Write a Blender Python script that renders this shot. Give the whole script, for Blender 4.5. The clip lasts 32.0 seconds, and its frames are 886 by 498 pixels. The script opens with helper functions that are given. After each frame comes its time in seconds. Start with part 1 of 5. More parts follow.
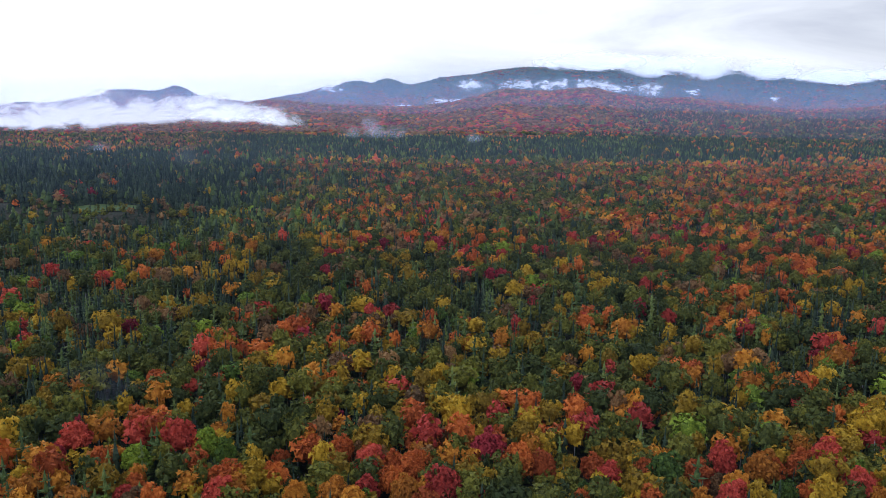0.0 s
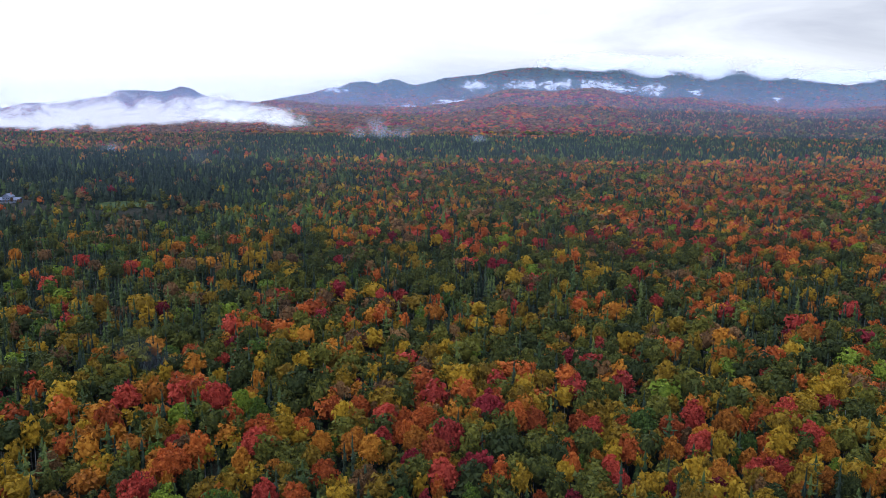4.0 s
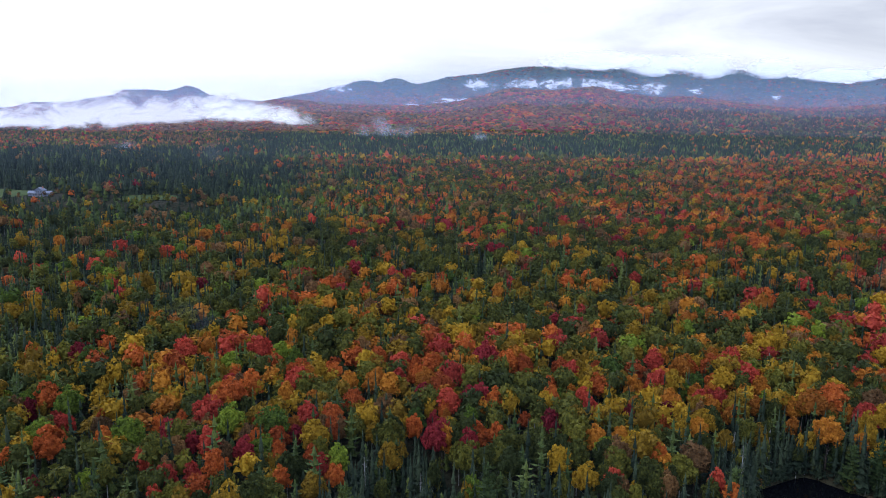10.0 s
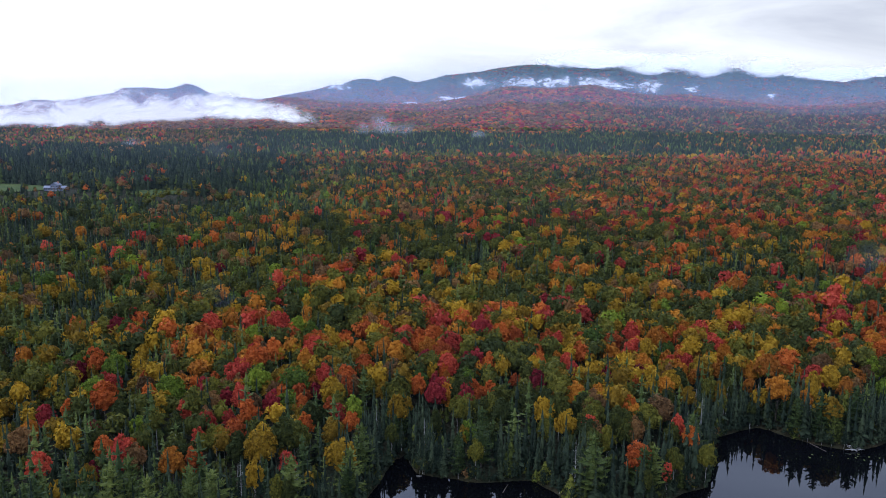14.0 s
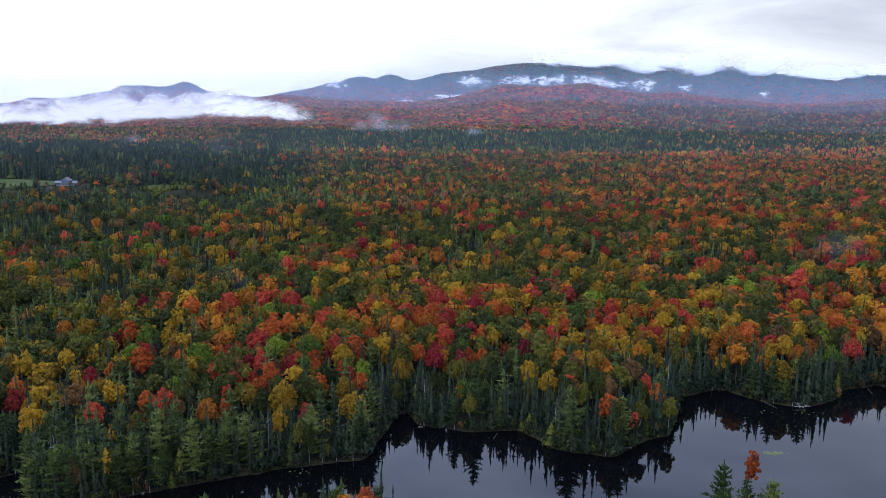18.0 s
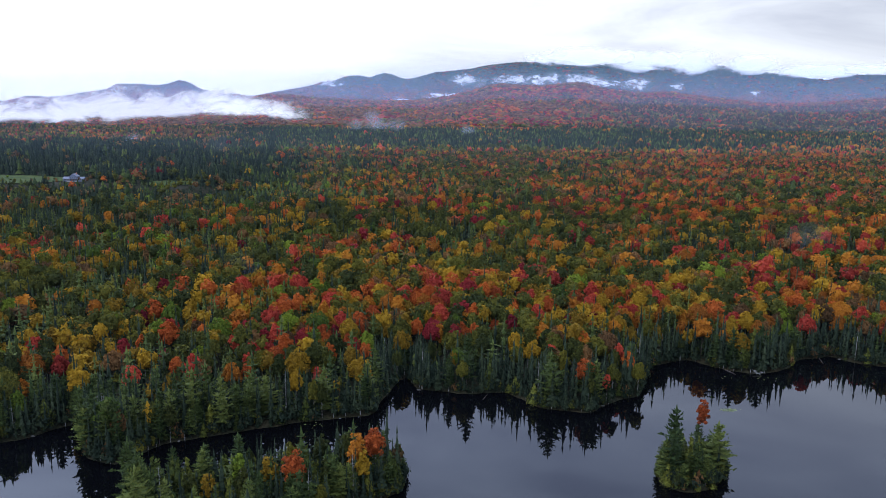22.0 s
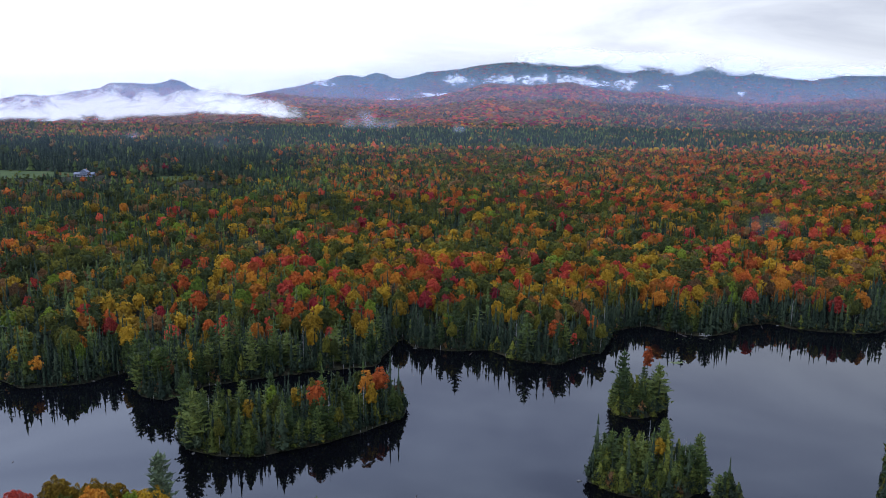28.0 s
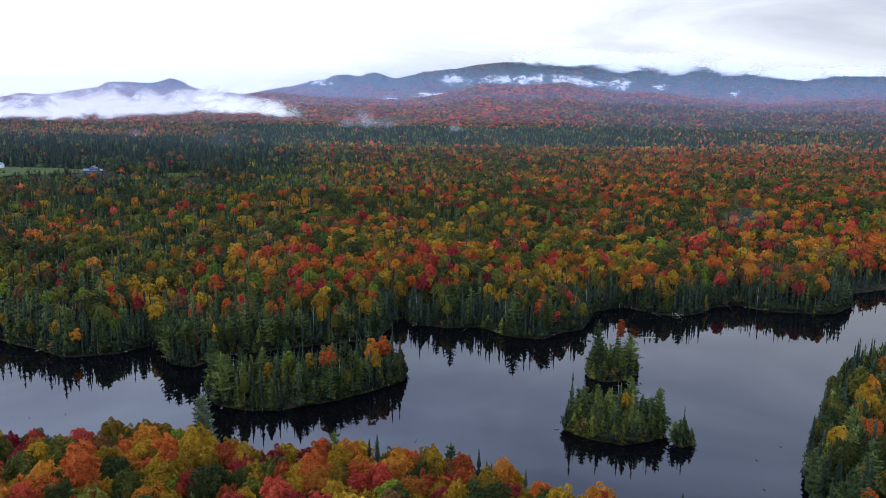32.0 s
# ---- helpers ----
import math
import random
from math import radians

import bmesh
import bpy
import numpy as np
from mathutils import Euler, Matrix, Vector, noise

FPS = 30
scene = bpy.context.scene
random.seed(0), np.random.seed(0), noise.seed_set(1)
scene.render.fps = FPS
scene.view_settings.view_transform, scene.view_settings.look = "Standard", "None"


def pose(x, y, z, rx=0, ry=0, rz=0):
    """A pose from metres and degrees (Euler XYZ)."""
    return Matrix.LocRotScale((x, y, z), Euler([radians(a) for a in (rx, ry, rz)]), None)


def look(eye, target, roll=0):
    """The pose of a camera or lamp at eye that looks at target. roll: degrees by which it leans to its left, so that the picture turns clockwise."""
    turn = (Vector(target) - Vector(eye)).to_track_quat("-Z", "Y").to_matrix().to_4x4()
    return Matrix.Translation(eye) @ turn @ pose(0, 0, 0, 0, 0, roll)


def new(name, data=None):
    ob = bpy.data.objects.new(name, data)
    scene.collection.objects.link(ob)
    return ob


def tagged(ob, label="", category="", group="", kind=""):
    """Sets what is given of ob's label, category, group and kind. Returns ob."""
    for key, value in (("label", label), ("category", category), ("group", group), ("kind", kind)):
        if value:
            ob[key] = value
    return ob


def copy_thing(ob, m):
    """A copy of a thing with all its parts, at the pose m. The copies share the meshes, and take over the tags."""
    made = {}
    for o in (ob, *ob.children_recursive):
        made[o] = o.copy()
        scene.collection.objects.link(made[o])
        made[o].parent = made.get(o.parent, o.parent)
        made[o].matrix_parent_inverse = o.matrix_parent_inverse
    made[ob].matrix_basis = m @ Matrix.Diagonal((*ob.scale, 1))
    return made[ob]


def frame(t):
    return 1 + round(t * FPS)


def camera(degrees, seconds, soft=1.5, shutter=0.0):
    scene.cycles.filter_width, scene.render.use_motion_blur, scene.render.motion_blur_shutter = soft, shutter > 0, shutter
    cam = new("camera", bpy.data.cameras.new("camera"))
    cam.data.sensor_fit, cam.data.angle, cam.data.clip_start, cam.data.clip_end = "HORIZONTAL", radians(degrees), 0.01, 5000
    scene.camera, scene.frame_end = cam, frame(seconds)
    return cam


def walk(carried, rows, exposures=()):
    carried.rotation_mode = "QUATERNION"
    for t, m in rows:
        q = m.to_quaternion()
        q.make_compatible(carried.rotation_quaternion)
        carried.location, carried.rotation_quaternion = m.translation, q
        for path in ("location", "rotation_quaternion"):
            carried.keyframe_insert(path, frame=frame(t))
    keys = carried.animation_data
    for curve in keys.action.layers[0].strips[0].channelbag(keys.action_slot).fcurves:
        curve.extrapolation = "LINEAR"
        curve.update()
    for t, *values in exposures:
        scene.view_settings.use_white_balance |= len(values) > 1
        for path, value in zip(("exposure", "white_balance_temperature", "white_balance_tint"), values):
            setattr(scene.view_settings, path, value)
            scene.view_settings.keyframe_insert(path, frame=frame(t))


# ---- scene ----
cam = camera(62.0, 32.0, soft=0.65)


def poly(c, s):
    v = 0.0
    for k in c:
        v = v * s + k
    return v


# a drone that backs away over the lake at one height: place and turn as smooth curves of time
PATH_X = (-0.14354, 1.11548, 0.05356)
PATH_Y = (3.01559, -6.55963, -2.48803, 4.15823, -123.03170, -134.39306)
YAW = (-0.00052, 0.00574, 0.01142, -0.02177, -0.02234, 0.02571)
PITCH = (-0.00518, -0.00346, 0.01131, 0.00413, -0.01091, -0.18347)
ROLL = (0.00353, 0.002, 0.00797)
EYE = 97.71
rows = []
for i in range(33):
    s = i / 16 - 1
    yaw, pitch, roll = poly(YAW, s), poly(PITCH, s), poly(ROLL, s)
    eye = Vector((poly(PATH_X, s), poly(PATH_Y, s), EYE))
    ahead = Vector((-math.sin(yaw) * math.cos(pitch), math.cos(yaw) * math.cos(pitch), math.sin(pitch)))
    rows.append((float(i), look(eye, eye + ahead * 50, math.degrees(roll))))
walk(cam, rows)

# ---- sky and light: a bright, even overcast ----
world = bpy.data.worlds.new("overcast_sky")
scene.world = world
world.use_nodes = True
wn, wl = world.node_tree.nodes, world.node_tree.links
wn.clear()


def wnode(kind, **sets):
    n = wn.new(kind)
    for k, v in sets.items():
        n.inputs[k].default_value = v
    return n


sky = wn.new("ShaderNodeTexSky")
sky.sky_type = "NISHITA"
sky.sun_disc = False
sky.sun_elevation, sky.sun_rotation = radians(50), radians(232)
sky_bg = wnode("ShaderNodeBackground", Strength=0.10)
wl.new(sky.outputs[0], sky_bg.inputs[0])
coord = wn.new("ShaderNodeTexCoord")
squash = wn.new("ShaderNodeMapping")
squash.inputs["Scale"].default_value = (1.0, 1.0, 4.5)
wl.new(coord.outputs["Generated"], squash.inputs[0])
puffs = wnode("ShaderNodeTexNoise", Scale=2.6, Detail=7.0, Roughness=0.55, Distortion=0.4)
wl.new(squash.outputs[0], puffs.inputs["Vector"])
tone = wn.new("ShaderNodeValToRGB")
tone.color_ramp.elements[0].position, tone.color_ramp.elements[0].color = 0.33, (0.58, 0.62, 0.74, 1)
tone.color_ramp.elements[1].position, tone.color_ramp.elements[1].color = 0.58, (0.88, 0.93, 1.03, 1)
wl.new(puffs.outputs[0], tone.inputs[0])
cloud_bg = wnode("ShaderNodeBackground", Strength=1.75)
high = wn.new("ShaderNodeSeparateXYZ")
wl.new(coord.outputs["Generated"], high.inputs[0])
climb = wn.new("ShaderNodeMapRange")
climb.interpolation_type = "SMOOTHSTEP"
climb.inputs["From Min"].default_value, climb.inputs["From Max"].default_value = 0.16, 0.50
wl.new(high.outputs[2], climb.inputs[0])
deep = wn.new("ShaderNodeMix")
deep.data_type, deep.blend_type = "RGBA", "MULTIPLY"
deep.inputs["B"].default_value = (1.42, 1.64, 2.18, 1)
wl.new(climb.outputs[0], deep.inputs["Factor"])
wl.new(tone.outputs[0], deep.inputs["A"])
# an overcast is brightest overhead
overhead = wn.new("ShaderNodeMapRange")
overhead.interpolation_type = "SMOOTHSTEP"
overhead.inputs["From Min"].default_value, overhead.inputs["From Max"].default_value = 0.56, 0.86
overhead.inputs["To Min"].default_value, overhead.inputs["To Max"].default_value = 1.0, 0.98
wl.new(high.outputs[2], overhead.inputs[0])
# the cloud cover is thinner, and so brighter, towards the west
thin_side = wn.new("ShaderNodeMapRange")
thin_side.inputs["From Min"].default_value, thin_side.inputs["From Max"].default_value = -0.7, 0.7
thin_side.inputs["To Min"].default_value, thin_side.inputs["To Max"].default_value = 1.88, 0.95
wl.new(high.outputs[0], thin_side.inputs[0])
wl.new(deep.outputs["Result"], cloud_bg.inputs[0])
strength = wn.new("ShaderNodeMath")
strength.operation = "MULTIPLY"
wl.new(thin_side.outputs[0], strength.inputs[0])
wl.new(overhead.outputs[0], strength.inputs[1])
wl.new(strength.outputs[0], cloud_bg.inputs[1])
both = wnode("ShaderNodeMixShader", Fac=0.92)
wl.new(sky_bg.outputs[0], both.inputs[1])
wl.new(cloud_bg.outputs[0], both.inputs[2])
wl.new(both.outputs[0], wn.new("ShaderNodeOutputWorld").inputs[0])

sun = new("sun", bpy.data.lights.new("sun", "SUN"))
sun.data.energy, sun.data.angle, sun.data.color = 0.5, radians(35), (1.0, 0.95, 0.88)
sun.matrix_world = look((-150, -60, 300), (0, 60, 60))

# ---- materials ----


def material(name, rough=0.8, spec=0.3):
    m = bpy.data.materials.new(name)
    m.use_nodes = True
    p = m.node_tree.nodes["Principled BSDF"]
    p.inputs["Roughness"].default_value = rough
    p.inputs["Specular IOR Level"].default_value = spec
    return m, m.node_tree.nodes, m.node_tree.links, p


def ramp_of(nodes, stops):
    r = nodes.new("ShaderNodeValToRGB")
    e = r.color_ramp.elements
    while len(e) < len(stops):
        e.new(0.5)
    for el, (at, c) in zip(e, stops):
        el.position, el.color = at, (*c, 1)
    return r


def noise_of(nodes, links, scale, detail=3.0, where=None, rough=0.5):
    n = nodes.new("ShaderNodeTexNoise")
    n.inputs["Scale"].default_value, n.inputs["Detail"].default_value, n.inputs["Roughness"].default_value = scale, detail, rough
    if where is not None:
        links.new(where, n.inputs["Vector"])
    return n


def math_of(nodes, links, op, a, b):
    n = nodes.new("ShaderNodeMath")
    n.operation = op
    for i, v in enumerate((a, b)):
        if isinstance(v, (int, float)):
            n.inputs[i].default_value = v
        else:
            links.new(v, n.inputs[i])
    return n.outputs[0]


def foliage(name, dark, mid, light, glow=0.28):
    """Leaves of one sort: every tree its own tone, leaves mottled within it, some light passing through."""
    m, n, l, p = material(name, 0.7, 0.08)
    info, attr, geo = n.new("ShaderNodeObjectInfo"), n.new("ShaderNodeAttribute"), n.new("ShaderNodeNewGeometry")
    attr.attribute_name = "tint"
    own = math_of(n, l, "FRACT", math_of(n, l, "ADD", info.outputs["Random"], attr.outputs["Fac"]), 0)
    spots = noise_of(n, l, 0.55, 3.0, geo.outputs["Position"], 0.6)
    leafy = noise_of(n, l, 2.2, 3.0, geo.outputs["Position"], 0.6)
    mix = math_of(n, l, "ADD", math_of(n, l, "MULTIPLY", own, 0.80), math_of(n, l, "MULTIPLY", math_of(n, l, "SUBTRACT", spots.outputs[0], 0.46), 0.9))
    mix = math_of(n, l, "ADD", mix, math_of(n, l, "MULTIPLY", math_of(n, l, "SUBTRACT", leafy.outputs[0], 0.5), 1.5))
    r = ramp_of(n, ((0.05, dark), (0.5, mid), (0.95, light)))
    l.new(mix, r.inputs[0])
    l.new(r.outputs[0], p.inputs["Base Color"])
    t = n.new("ShaderNodeBsdfTranslucent")
    l.new(r.outputs[0], t.inputs["Color"])
    mx = n.new("ShaderNodeMixShader")
    mx.inputs[0].default_value = glow
    l.new(p.outputs[0], mx.inputs[1])
    l.new(t.outputs[0], mx.inputs[2])
    l.new(mx.outputs[0], n["Material Output"].inputs[0])
    return m


LEAF = {
    "crimson": foliage("crimson_maple_leaves", (0.092, 0.009, 0.014), (0.175, 0.016, 0.020), (0.276, 0.031, 0.031)),
    "red": foliage("red_maple_leaves", (0.190, 0.024, 0.017), (0.350, 0.044, 0.027), (0.480, 0.080, 0.038)),
    "ember": foliage("orange_red_maple_leaves", (0.202, 0.042, 0.012), (0.363, 0.079, 0.017), (0.478, 0.131, 0.023)),
    "orange": foliage("orange_maple_leaves", (0.207, 0.068, 0.011), (0.363, 0.129, 0.015), (0.478, 0.198, 0.022)),
    "gold": foliage("golden_birch_leaves", (0.129, 0.077, 0.009), (0.241, 0.138, 0.011), (0.396, 0.228, 0.017)),
    "olive": foliage("yellow_green_leaves", (0.025, 0.034, 0.010), (0.058, 0.063, 0.012), (0.143, 0.125, 0.016)),
    "lime": foliage("fresh_green_leaves", (0.035, 0.058, 0.013), (0.092, 0.132, 0.015), (0.200, 0.240, 0.022)),
    "rust": foliage("rusty_brown_leaves", (0.068, 0.040, 0.017), (0.152, 0.076, 0.029), (0.235, 0.122, 0.040)),
    "spruce": foliage("spruce_needles", (0.010, 0.017, 0.010), (0.019, 0.029, 0.015), (0.038, 0.051, 0.024), 0.12),
    "pine": foliage("pine_needles", (0.020, 0.034, 0.010), (0.050, 0.070, 0.017), (0.110, 0.126, 0.027), 0.15),
    "cedar": foliage("cedar_sprays", (0.030, 0.043, 0.010), (0.074, 0.086, 0.015), (0.160, 0.158, 0.025), 0.18),
}


def bark(name, a, b, scale):
    m, n, l, p = material(name, 0.9, 0.2)
    tc = n.new("ShaderNodeTexCoord")
    x = noise_of(n, l, scale, 5.0, tc.outputs["Object"], 0.65)
    r = ramp_of(n, ((0.35, a), (0.65, b)))
    l.new(x.outputs[0], r.inputs[0])
    l.new(r.outputs[0], p.inputs["Base Color"])
    bump = n.new("ShaderNodeBump")
    bump.inputs["Strength"].default_value = 0.6
    l.new(x.outputs[0], bump.inputs["Height"])
    l.new(bump.outputs[0], p.inputs["Normal"])
    return m


BARK_DARK = bark("dark_bark", (0.035, 0.028, 0.024), (0.11, 0.09, 0.075), 3.0)
BARK_PALE = bark("pale_birch_bark", (0.08, 0.075, 0.07), (0.30, 0.285, 0.26), 2.0)
BARK_GREY = bark("weathered_grey_wood", (0.16, 0.155, 0.15), (0.38, 0.37, 0.35), 2.5)


def ground_material():
    m, n, l, p = material("forest_floor", 0.95, 0.1)
    geo = n.new("ShaderNodeNewGeometry")
    big = noise_of(n, l, 0.012, 6.0, geo.outputs["Position"], 0.6)
    fine = noise_of(n, l, 0.11, 4.0, geo.outputs["Position"], 0.7)
    litter = ramp_of(n, ((0.35, (0.014, 0.017, 0.008)), (0.6, (0.030, 0.026, 0.013)), (0.8, (0.055, 0.036, 0.016))))
    l.new(fine.outputs[0], litter.inputs[0])
    # the wooded hills: canopy of maples, birches and dark spruce seen from afar
    woods = ramp_of(n, ((0.30, (0.03, 0.042, 0.026)), (0.42, (0.12, 0.055, 0.028)), (0.50, (0.24, 0.065, 0.034)), (0.60, (0.27, 0.11, 0.035)), (0.75, (0.09, 0.08, 0.03))))
    both = math_of(n, l, "ADD", math_of(n, l, "MULTIPLY", big.outputs[0], 0.6), math_of(n, l, "MULTIPLY", fine.outputs[0], 0.42))
    l.new(both, woods.inputs[0])
    sep = n.new("ShaderNodeSeparateXYZ")
    l.new(geo.outputs["Position"], sep.inputs[0])
    far = n.new("ShaderNodeMapRange")
    far.inputs["From Min"].default_value, far.inputs["From Max"].default_value = 900, 1500
    l.new(sep.outputs[1], far.inputs[0])
    mx = n.new("ShaderNodeMix")
    mx.data_type = "RGBA"
    l.new(far.outputs[0], mx.inputs["Factor"])
    l.new(litter.outputs[0], mx.inputs["A"])
    l.new(woods.outputs[0], mx.inputs["B"])
    # firs take over towards the summits
    peak = n.new("ShaderNodeMapRange")
    peak.interpolation_type = "SMOOTHSTEP"
    peak.inputs["From Min"].default_value, peak.inputs["From Max"].default_value = 140, 240
    l.new(math_of(n, l, "ADD", sep.outputs[2], math_of(n, l, "MULTIPLY", math_of(n, l, "SUBTRACT", big.outputs[0], 0.5), 420)), peak.inputs[0])
    firs = n.new("ShaderNodeMix")
    firs.data_type = "RGBA"
    l.new(peak.outputs[0], firs.inputs["Factor"])
    l.new(mx.outputs["Result"], firs.inputs["A"])
    firs.inputs["B"].default_value = (0.042, 0.066, 0.050, 1)
    l.new(firs.outputs["Result"], p.inputs["Base Color"])
    bump = n.new("ShaderNodeBump")
    bump.inputs["Strength"].default_value, bump.inputs["Distance"].default_value = 0.8, 6.0
    l.new(fine.outputs[0], bump.inputs["Height"])
    l.new(bump.outputs[0], p.inputs["Normal"])
    return m


def grass_material():
    m, n, l, p = material("meadow_grass", 0.9, 0.1)
    geo = n.new("ShaderNodeNewGeometry")
    a = noise_of(n, l, 0.09, 6.0, geo.outputs["Position"], 0.7)
    r = ramp_of(n, ((0.35, (0.024, 0.040, 0.008)), (0.55, (0.046, 0.064, 0.012)), (0.75, (0.075, 0.072, 0.02))))
    l.new(a.outputs[0], r.inputs[0])
    l.new(r.outputs[0], p.inputs["Base Color"])
    return m


def water_material():
    m, n, l, p = material("dark_lake_water", 0.045, 0.5)
    p.inputs["IOR"].default_value = 1.333
    geo = n.new("ShaderNodeNewGeometry")
    murk = noise_of(n, l, 0.035, 4.0, geo.outputs["Position"], 0.6)
    r = ramp_of(n, ((0.35, (0.0012, 0.0013, 0.0016)), (0.7, (0.002, 0.0021, 0.0026))))
    l.new(murk.outputs[0], r.inputs[0])
    l.new(r.outputs[0], p.inputs["Base Color"])
    wave = noise_of(n, l, 1.1, 3.0, geo.outputs["Position"], 0.5)
    bump = n.new("ShaderNodeBump")
    bump.inputs["Strength"].default_value, bump.inputs["Distance"].default_value = 0.03, 0.03
    l.new(wave.outputs[0], bump.inputs["Height"])
    l.new(bump.outputs[0], p.inputs["Normal"])
    gust = ramp_of(n, ((0.45, (0.012, 0.012, 0.012)), (0.75, (0.05, 0.05, 0.05))))
    l.new(murk.outputs[0], gust.inputs[0])
    l.new(gust.outputs[0], p.inputs["Roughness"])
    return m


def plain(name, colour, rough=0.7, spots=0.15, scale=1.5):
    m, n, l, p = material(name, rough)
    geo = n.new("ShaderNodeNewGeometry")
    a = noise_of(n, l, scale, 5.0, geo.outputs["Position"], 0.7)
    r = ramp_of(n, ((0.3, tuple(c * (1 - spots) for c in colour)), (0.7, tuple(min(1, c * (1 + spots)) for c in colour))))
    l.new(a.outputs[0], r.inputs[0])
    l.new(r.outputs[0], p.inputs["Base Color"])
    return m


def mist_material(name, colour, density, scale, edge=0.5, low=0.35, high=0.62, stretch=(1.0, 1.0, 1.0), through_=0.12):
    """Thin cloud: white droplets that scatter the sky's light, or a coloured haze tint, thinning out towards the rim.
    """
    m, n, l, p = material(name, 1.0, 0.0)
    n.remove(p)
    tc, geo = n.new("ShaderNodeTexCoord"), n.new("ShaderNodeNewGeometry")
    mp = n.new("ShaderNodeMapping")
    mp.inputs["Scale"].default_value = stretch
    l.new(geo.outputs["Position"], mp.inputs[0])
    wisp = noise_of(n, l, scale, 7.0, mp.outputs[0], 0.58)
    wisp.inputs["Distortion"].default_value = 0.6
    uv = n.new("ShaderNodeAttribute")
    uv.attribute_name = "rim"
    lumps = math_of(n, l, "MULTIPLY", math_of(n, l, "SUBTRACT", wisp.outputs[0], 0.5), edge)
    body = n.new("ShaderNodeMapRange")
    body.interpolation_type = "SMOOTHSTEP"
    body.inputs["From Min"].default_value, body.inputs["From Max"].default_value = low, high
    l.new(math_of(n, l, "ADD", uv.outputs["Fac"], lumps), body.inputs[0])
    rim = n.new("ShaderNodeMapRange")
    rim.inputs["From Max"].default_value = 0.18
    l.new(uv.outputs["Fac"], rim.inputs[0])
    alpha = math_of(n, l, "MULTIPLY", math_of(n, l, "MULTIPLY", body.outputs[0], rim.outputs[0]), density)
    d, t, clear = n.new("ShaderNodeBsdfDiffuse"), n.new("ShaderNodeBsdfTranslucent"), n.new("ShaderNodeBsdfTransparent")
    for s in (d, t):
        s.inputs["Color"].default_value = (*colour, 1)
    cloud, mx = n.new("ShaderNodeMixShader"), n.new("ShaderNodeMixShader")
    cloud.inputs[0].default_value = through_
    l.new(d.outputs[0], cloud.inputs[1])
    l.new(t.outputs[0], cloud.inputs[2])
    l.new(alpha, mx.inputs[0])
    l.new(clear.outputs[0], mx.inputs[1])
    l.new(cloud.outputs[0], mx.inputs[2])
    l.new(mx.outputs[0], n["Material Output"].inputs[0])
    return m


# ---- the lie of the land ----
rng = np.random.RandomState(7)
HASH = rng.rand(256, 256)
WATER = -1.0


def smooth(a, b, v):
    s = np.clip((v - a) / (b - a), 0, 1)
    return s * s * (3 - 2 * s)


def value_noise(x, y):
    xi, yi = np.floor(x).astype(int), np.floor(y).astype(int)
    fx, fy = x - xi, y - yi
    fx, fy = fx * fx * (3 - 2 * fx), fy * fy * (3 - 2 * fy)
    a, b = HASH[xi % 256, yi % 256], HASH[(xi + 1) % 256, yi % 256]
    c, d = HASH[xi % 256, (yi + 1) % 256], HASH[(xi + 1) % 256, (yi + 1) % 256]
    return (a * (1 - fx) + b * fx) * (1 - fy) + (c * (1 - fx) + d * fx) * fy


def fractal(x, y, octaves=4):
    v, amp, total = 0.0, 1.0, 0.0
    for k in range(octaves):
        v = v + amp * value_noise(x * 2**k + 17.3 * k, y * 2**k + 9.1 * k)
        total, amp = total + amp, amp * 0.5
    return v / total


LAKE = [(-420, 90), (-260, 62), (-185, 40), (-165, 30), (-147, 20), (-130, 24), (-118, 37), (-104, 14), (-94, 10), (-84, 25), (-60, 36), (-26, 47), (-21, 70),
        (-17, 86), (-12, 71), (1, 67), (20, 68), (29, 56), (46, 51), (57, 62), (67, 68), (78, 98), (96, 107), (103, 98), (117, 90), (128, 95), (141, 108),
        (155, 114), (165, 104), (185, 99), (200, 99), (214, 112), (232, 142), (262, 155), (330, 172), (420, 150)]
LAKE_NEAR = [(420, 60), (250, 44), (195, 34), (164, 12), (142, -9), (123, -38), (107, -62), (96, -86), (84, -108), (62, -112), (45, -104), (28, -99), (18, -88),
             (-5, -82), (-20, -79), (-35, -83), (-57, -78), (-77, -68), (-103, -74), (-125, -78), (-200, -78), (-420, -72)]
ISLES = [[(-82, -13), (-75, -26), (-64, -30), (-51, -30), (-37, -22), (-24, -13), (-13, -2), (-11, 6), (-16, 13), (-30, 13), (-48, 6), (-65, 0), (-78, -4)],
         [(57, 3), (62, 0), (70, 2), (77, 11), (74, 19), (64, 17), (58, 12)],
         [(39, -42), (46, -48), (56, -53), (66, -49), (72, -43), (70, -35), (63, -26), (52, -28), (43, -33)],
         [(71, -50), (74, -53), (78, -51), (76, -47)]]


def signed(loop, x, y):
    """Distance to a closed line, positive inside it."""
    best, inside = np.full(x.shape, 1e9), np.zeros(x.shape, bool)
    for (ax, ay), (bx, by) in zip(loop, loop[1:] + loop[:1]):
        dx, dy = bx - ax, by - ay
        s = np.clip(((x - ax) * dx + (y - ay) * dy) / (dx * dx + dy * dy), 0, 1)
        best = np.minimum(best, np.hypot(x - ax - s * dx, y - ay - s * dy))
        if ay != by:
            inside ^= ((ay > y) != (by > y)) & (x < dx * (y - ay) / dy + ax)
    return np.where(inside, best, -best)


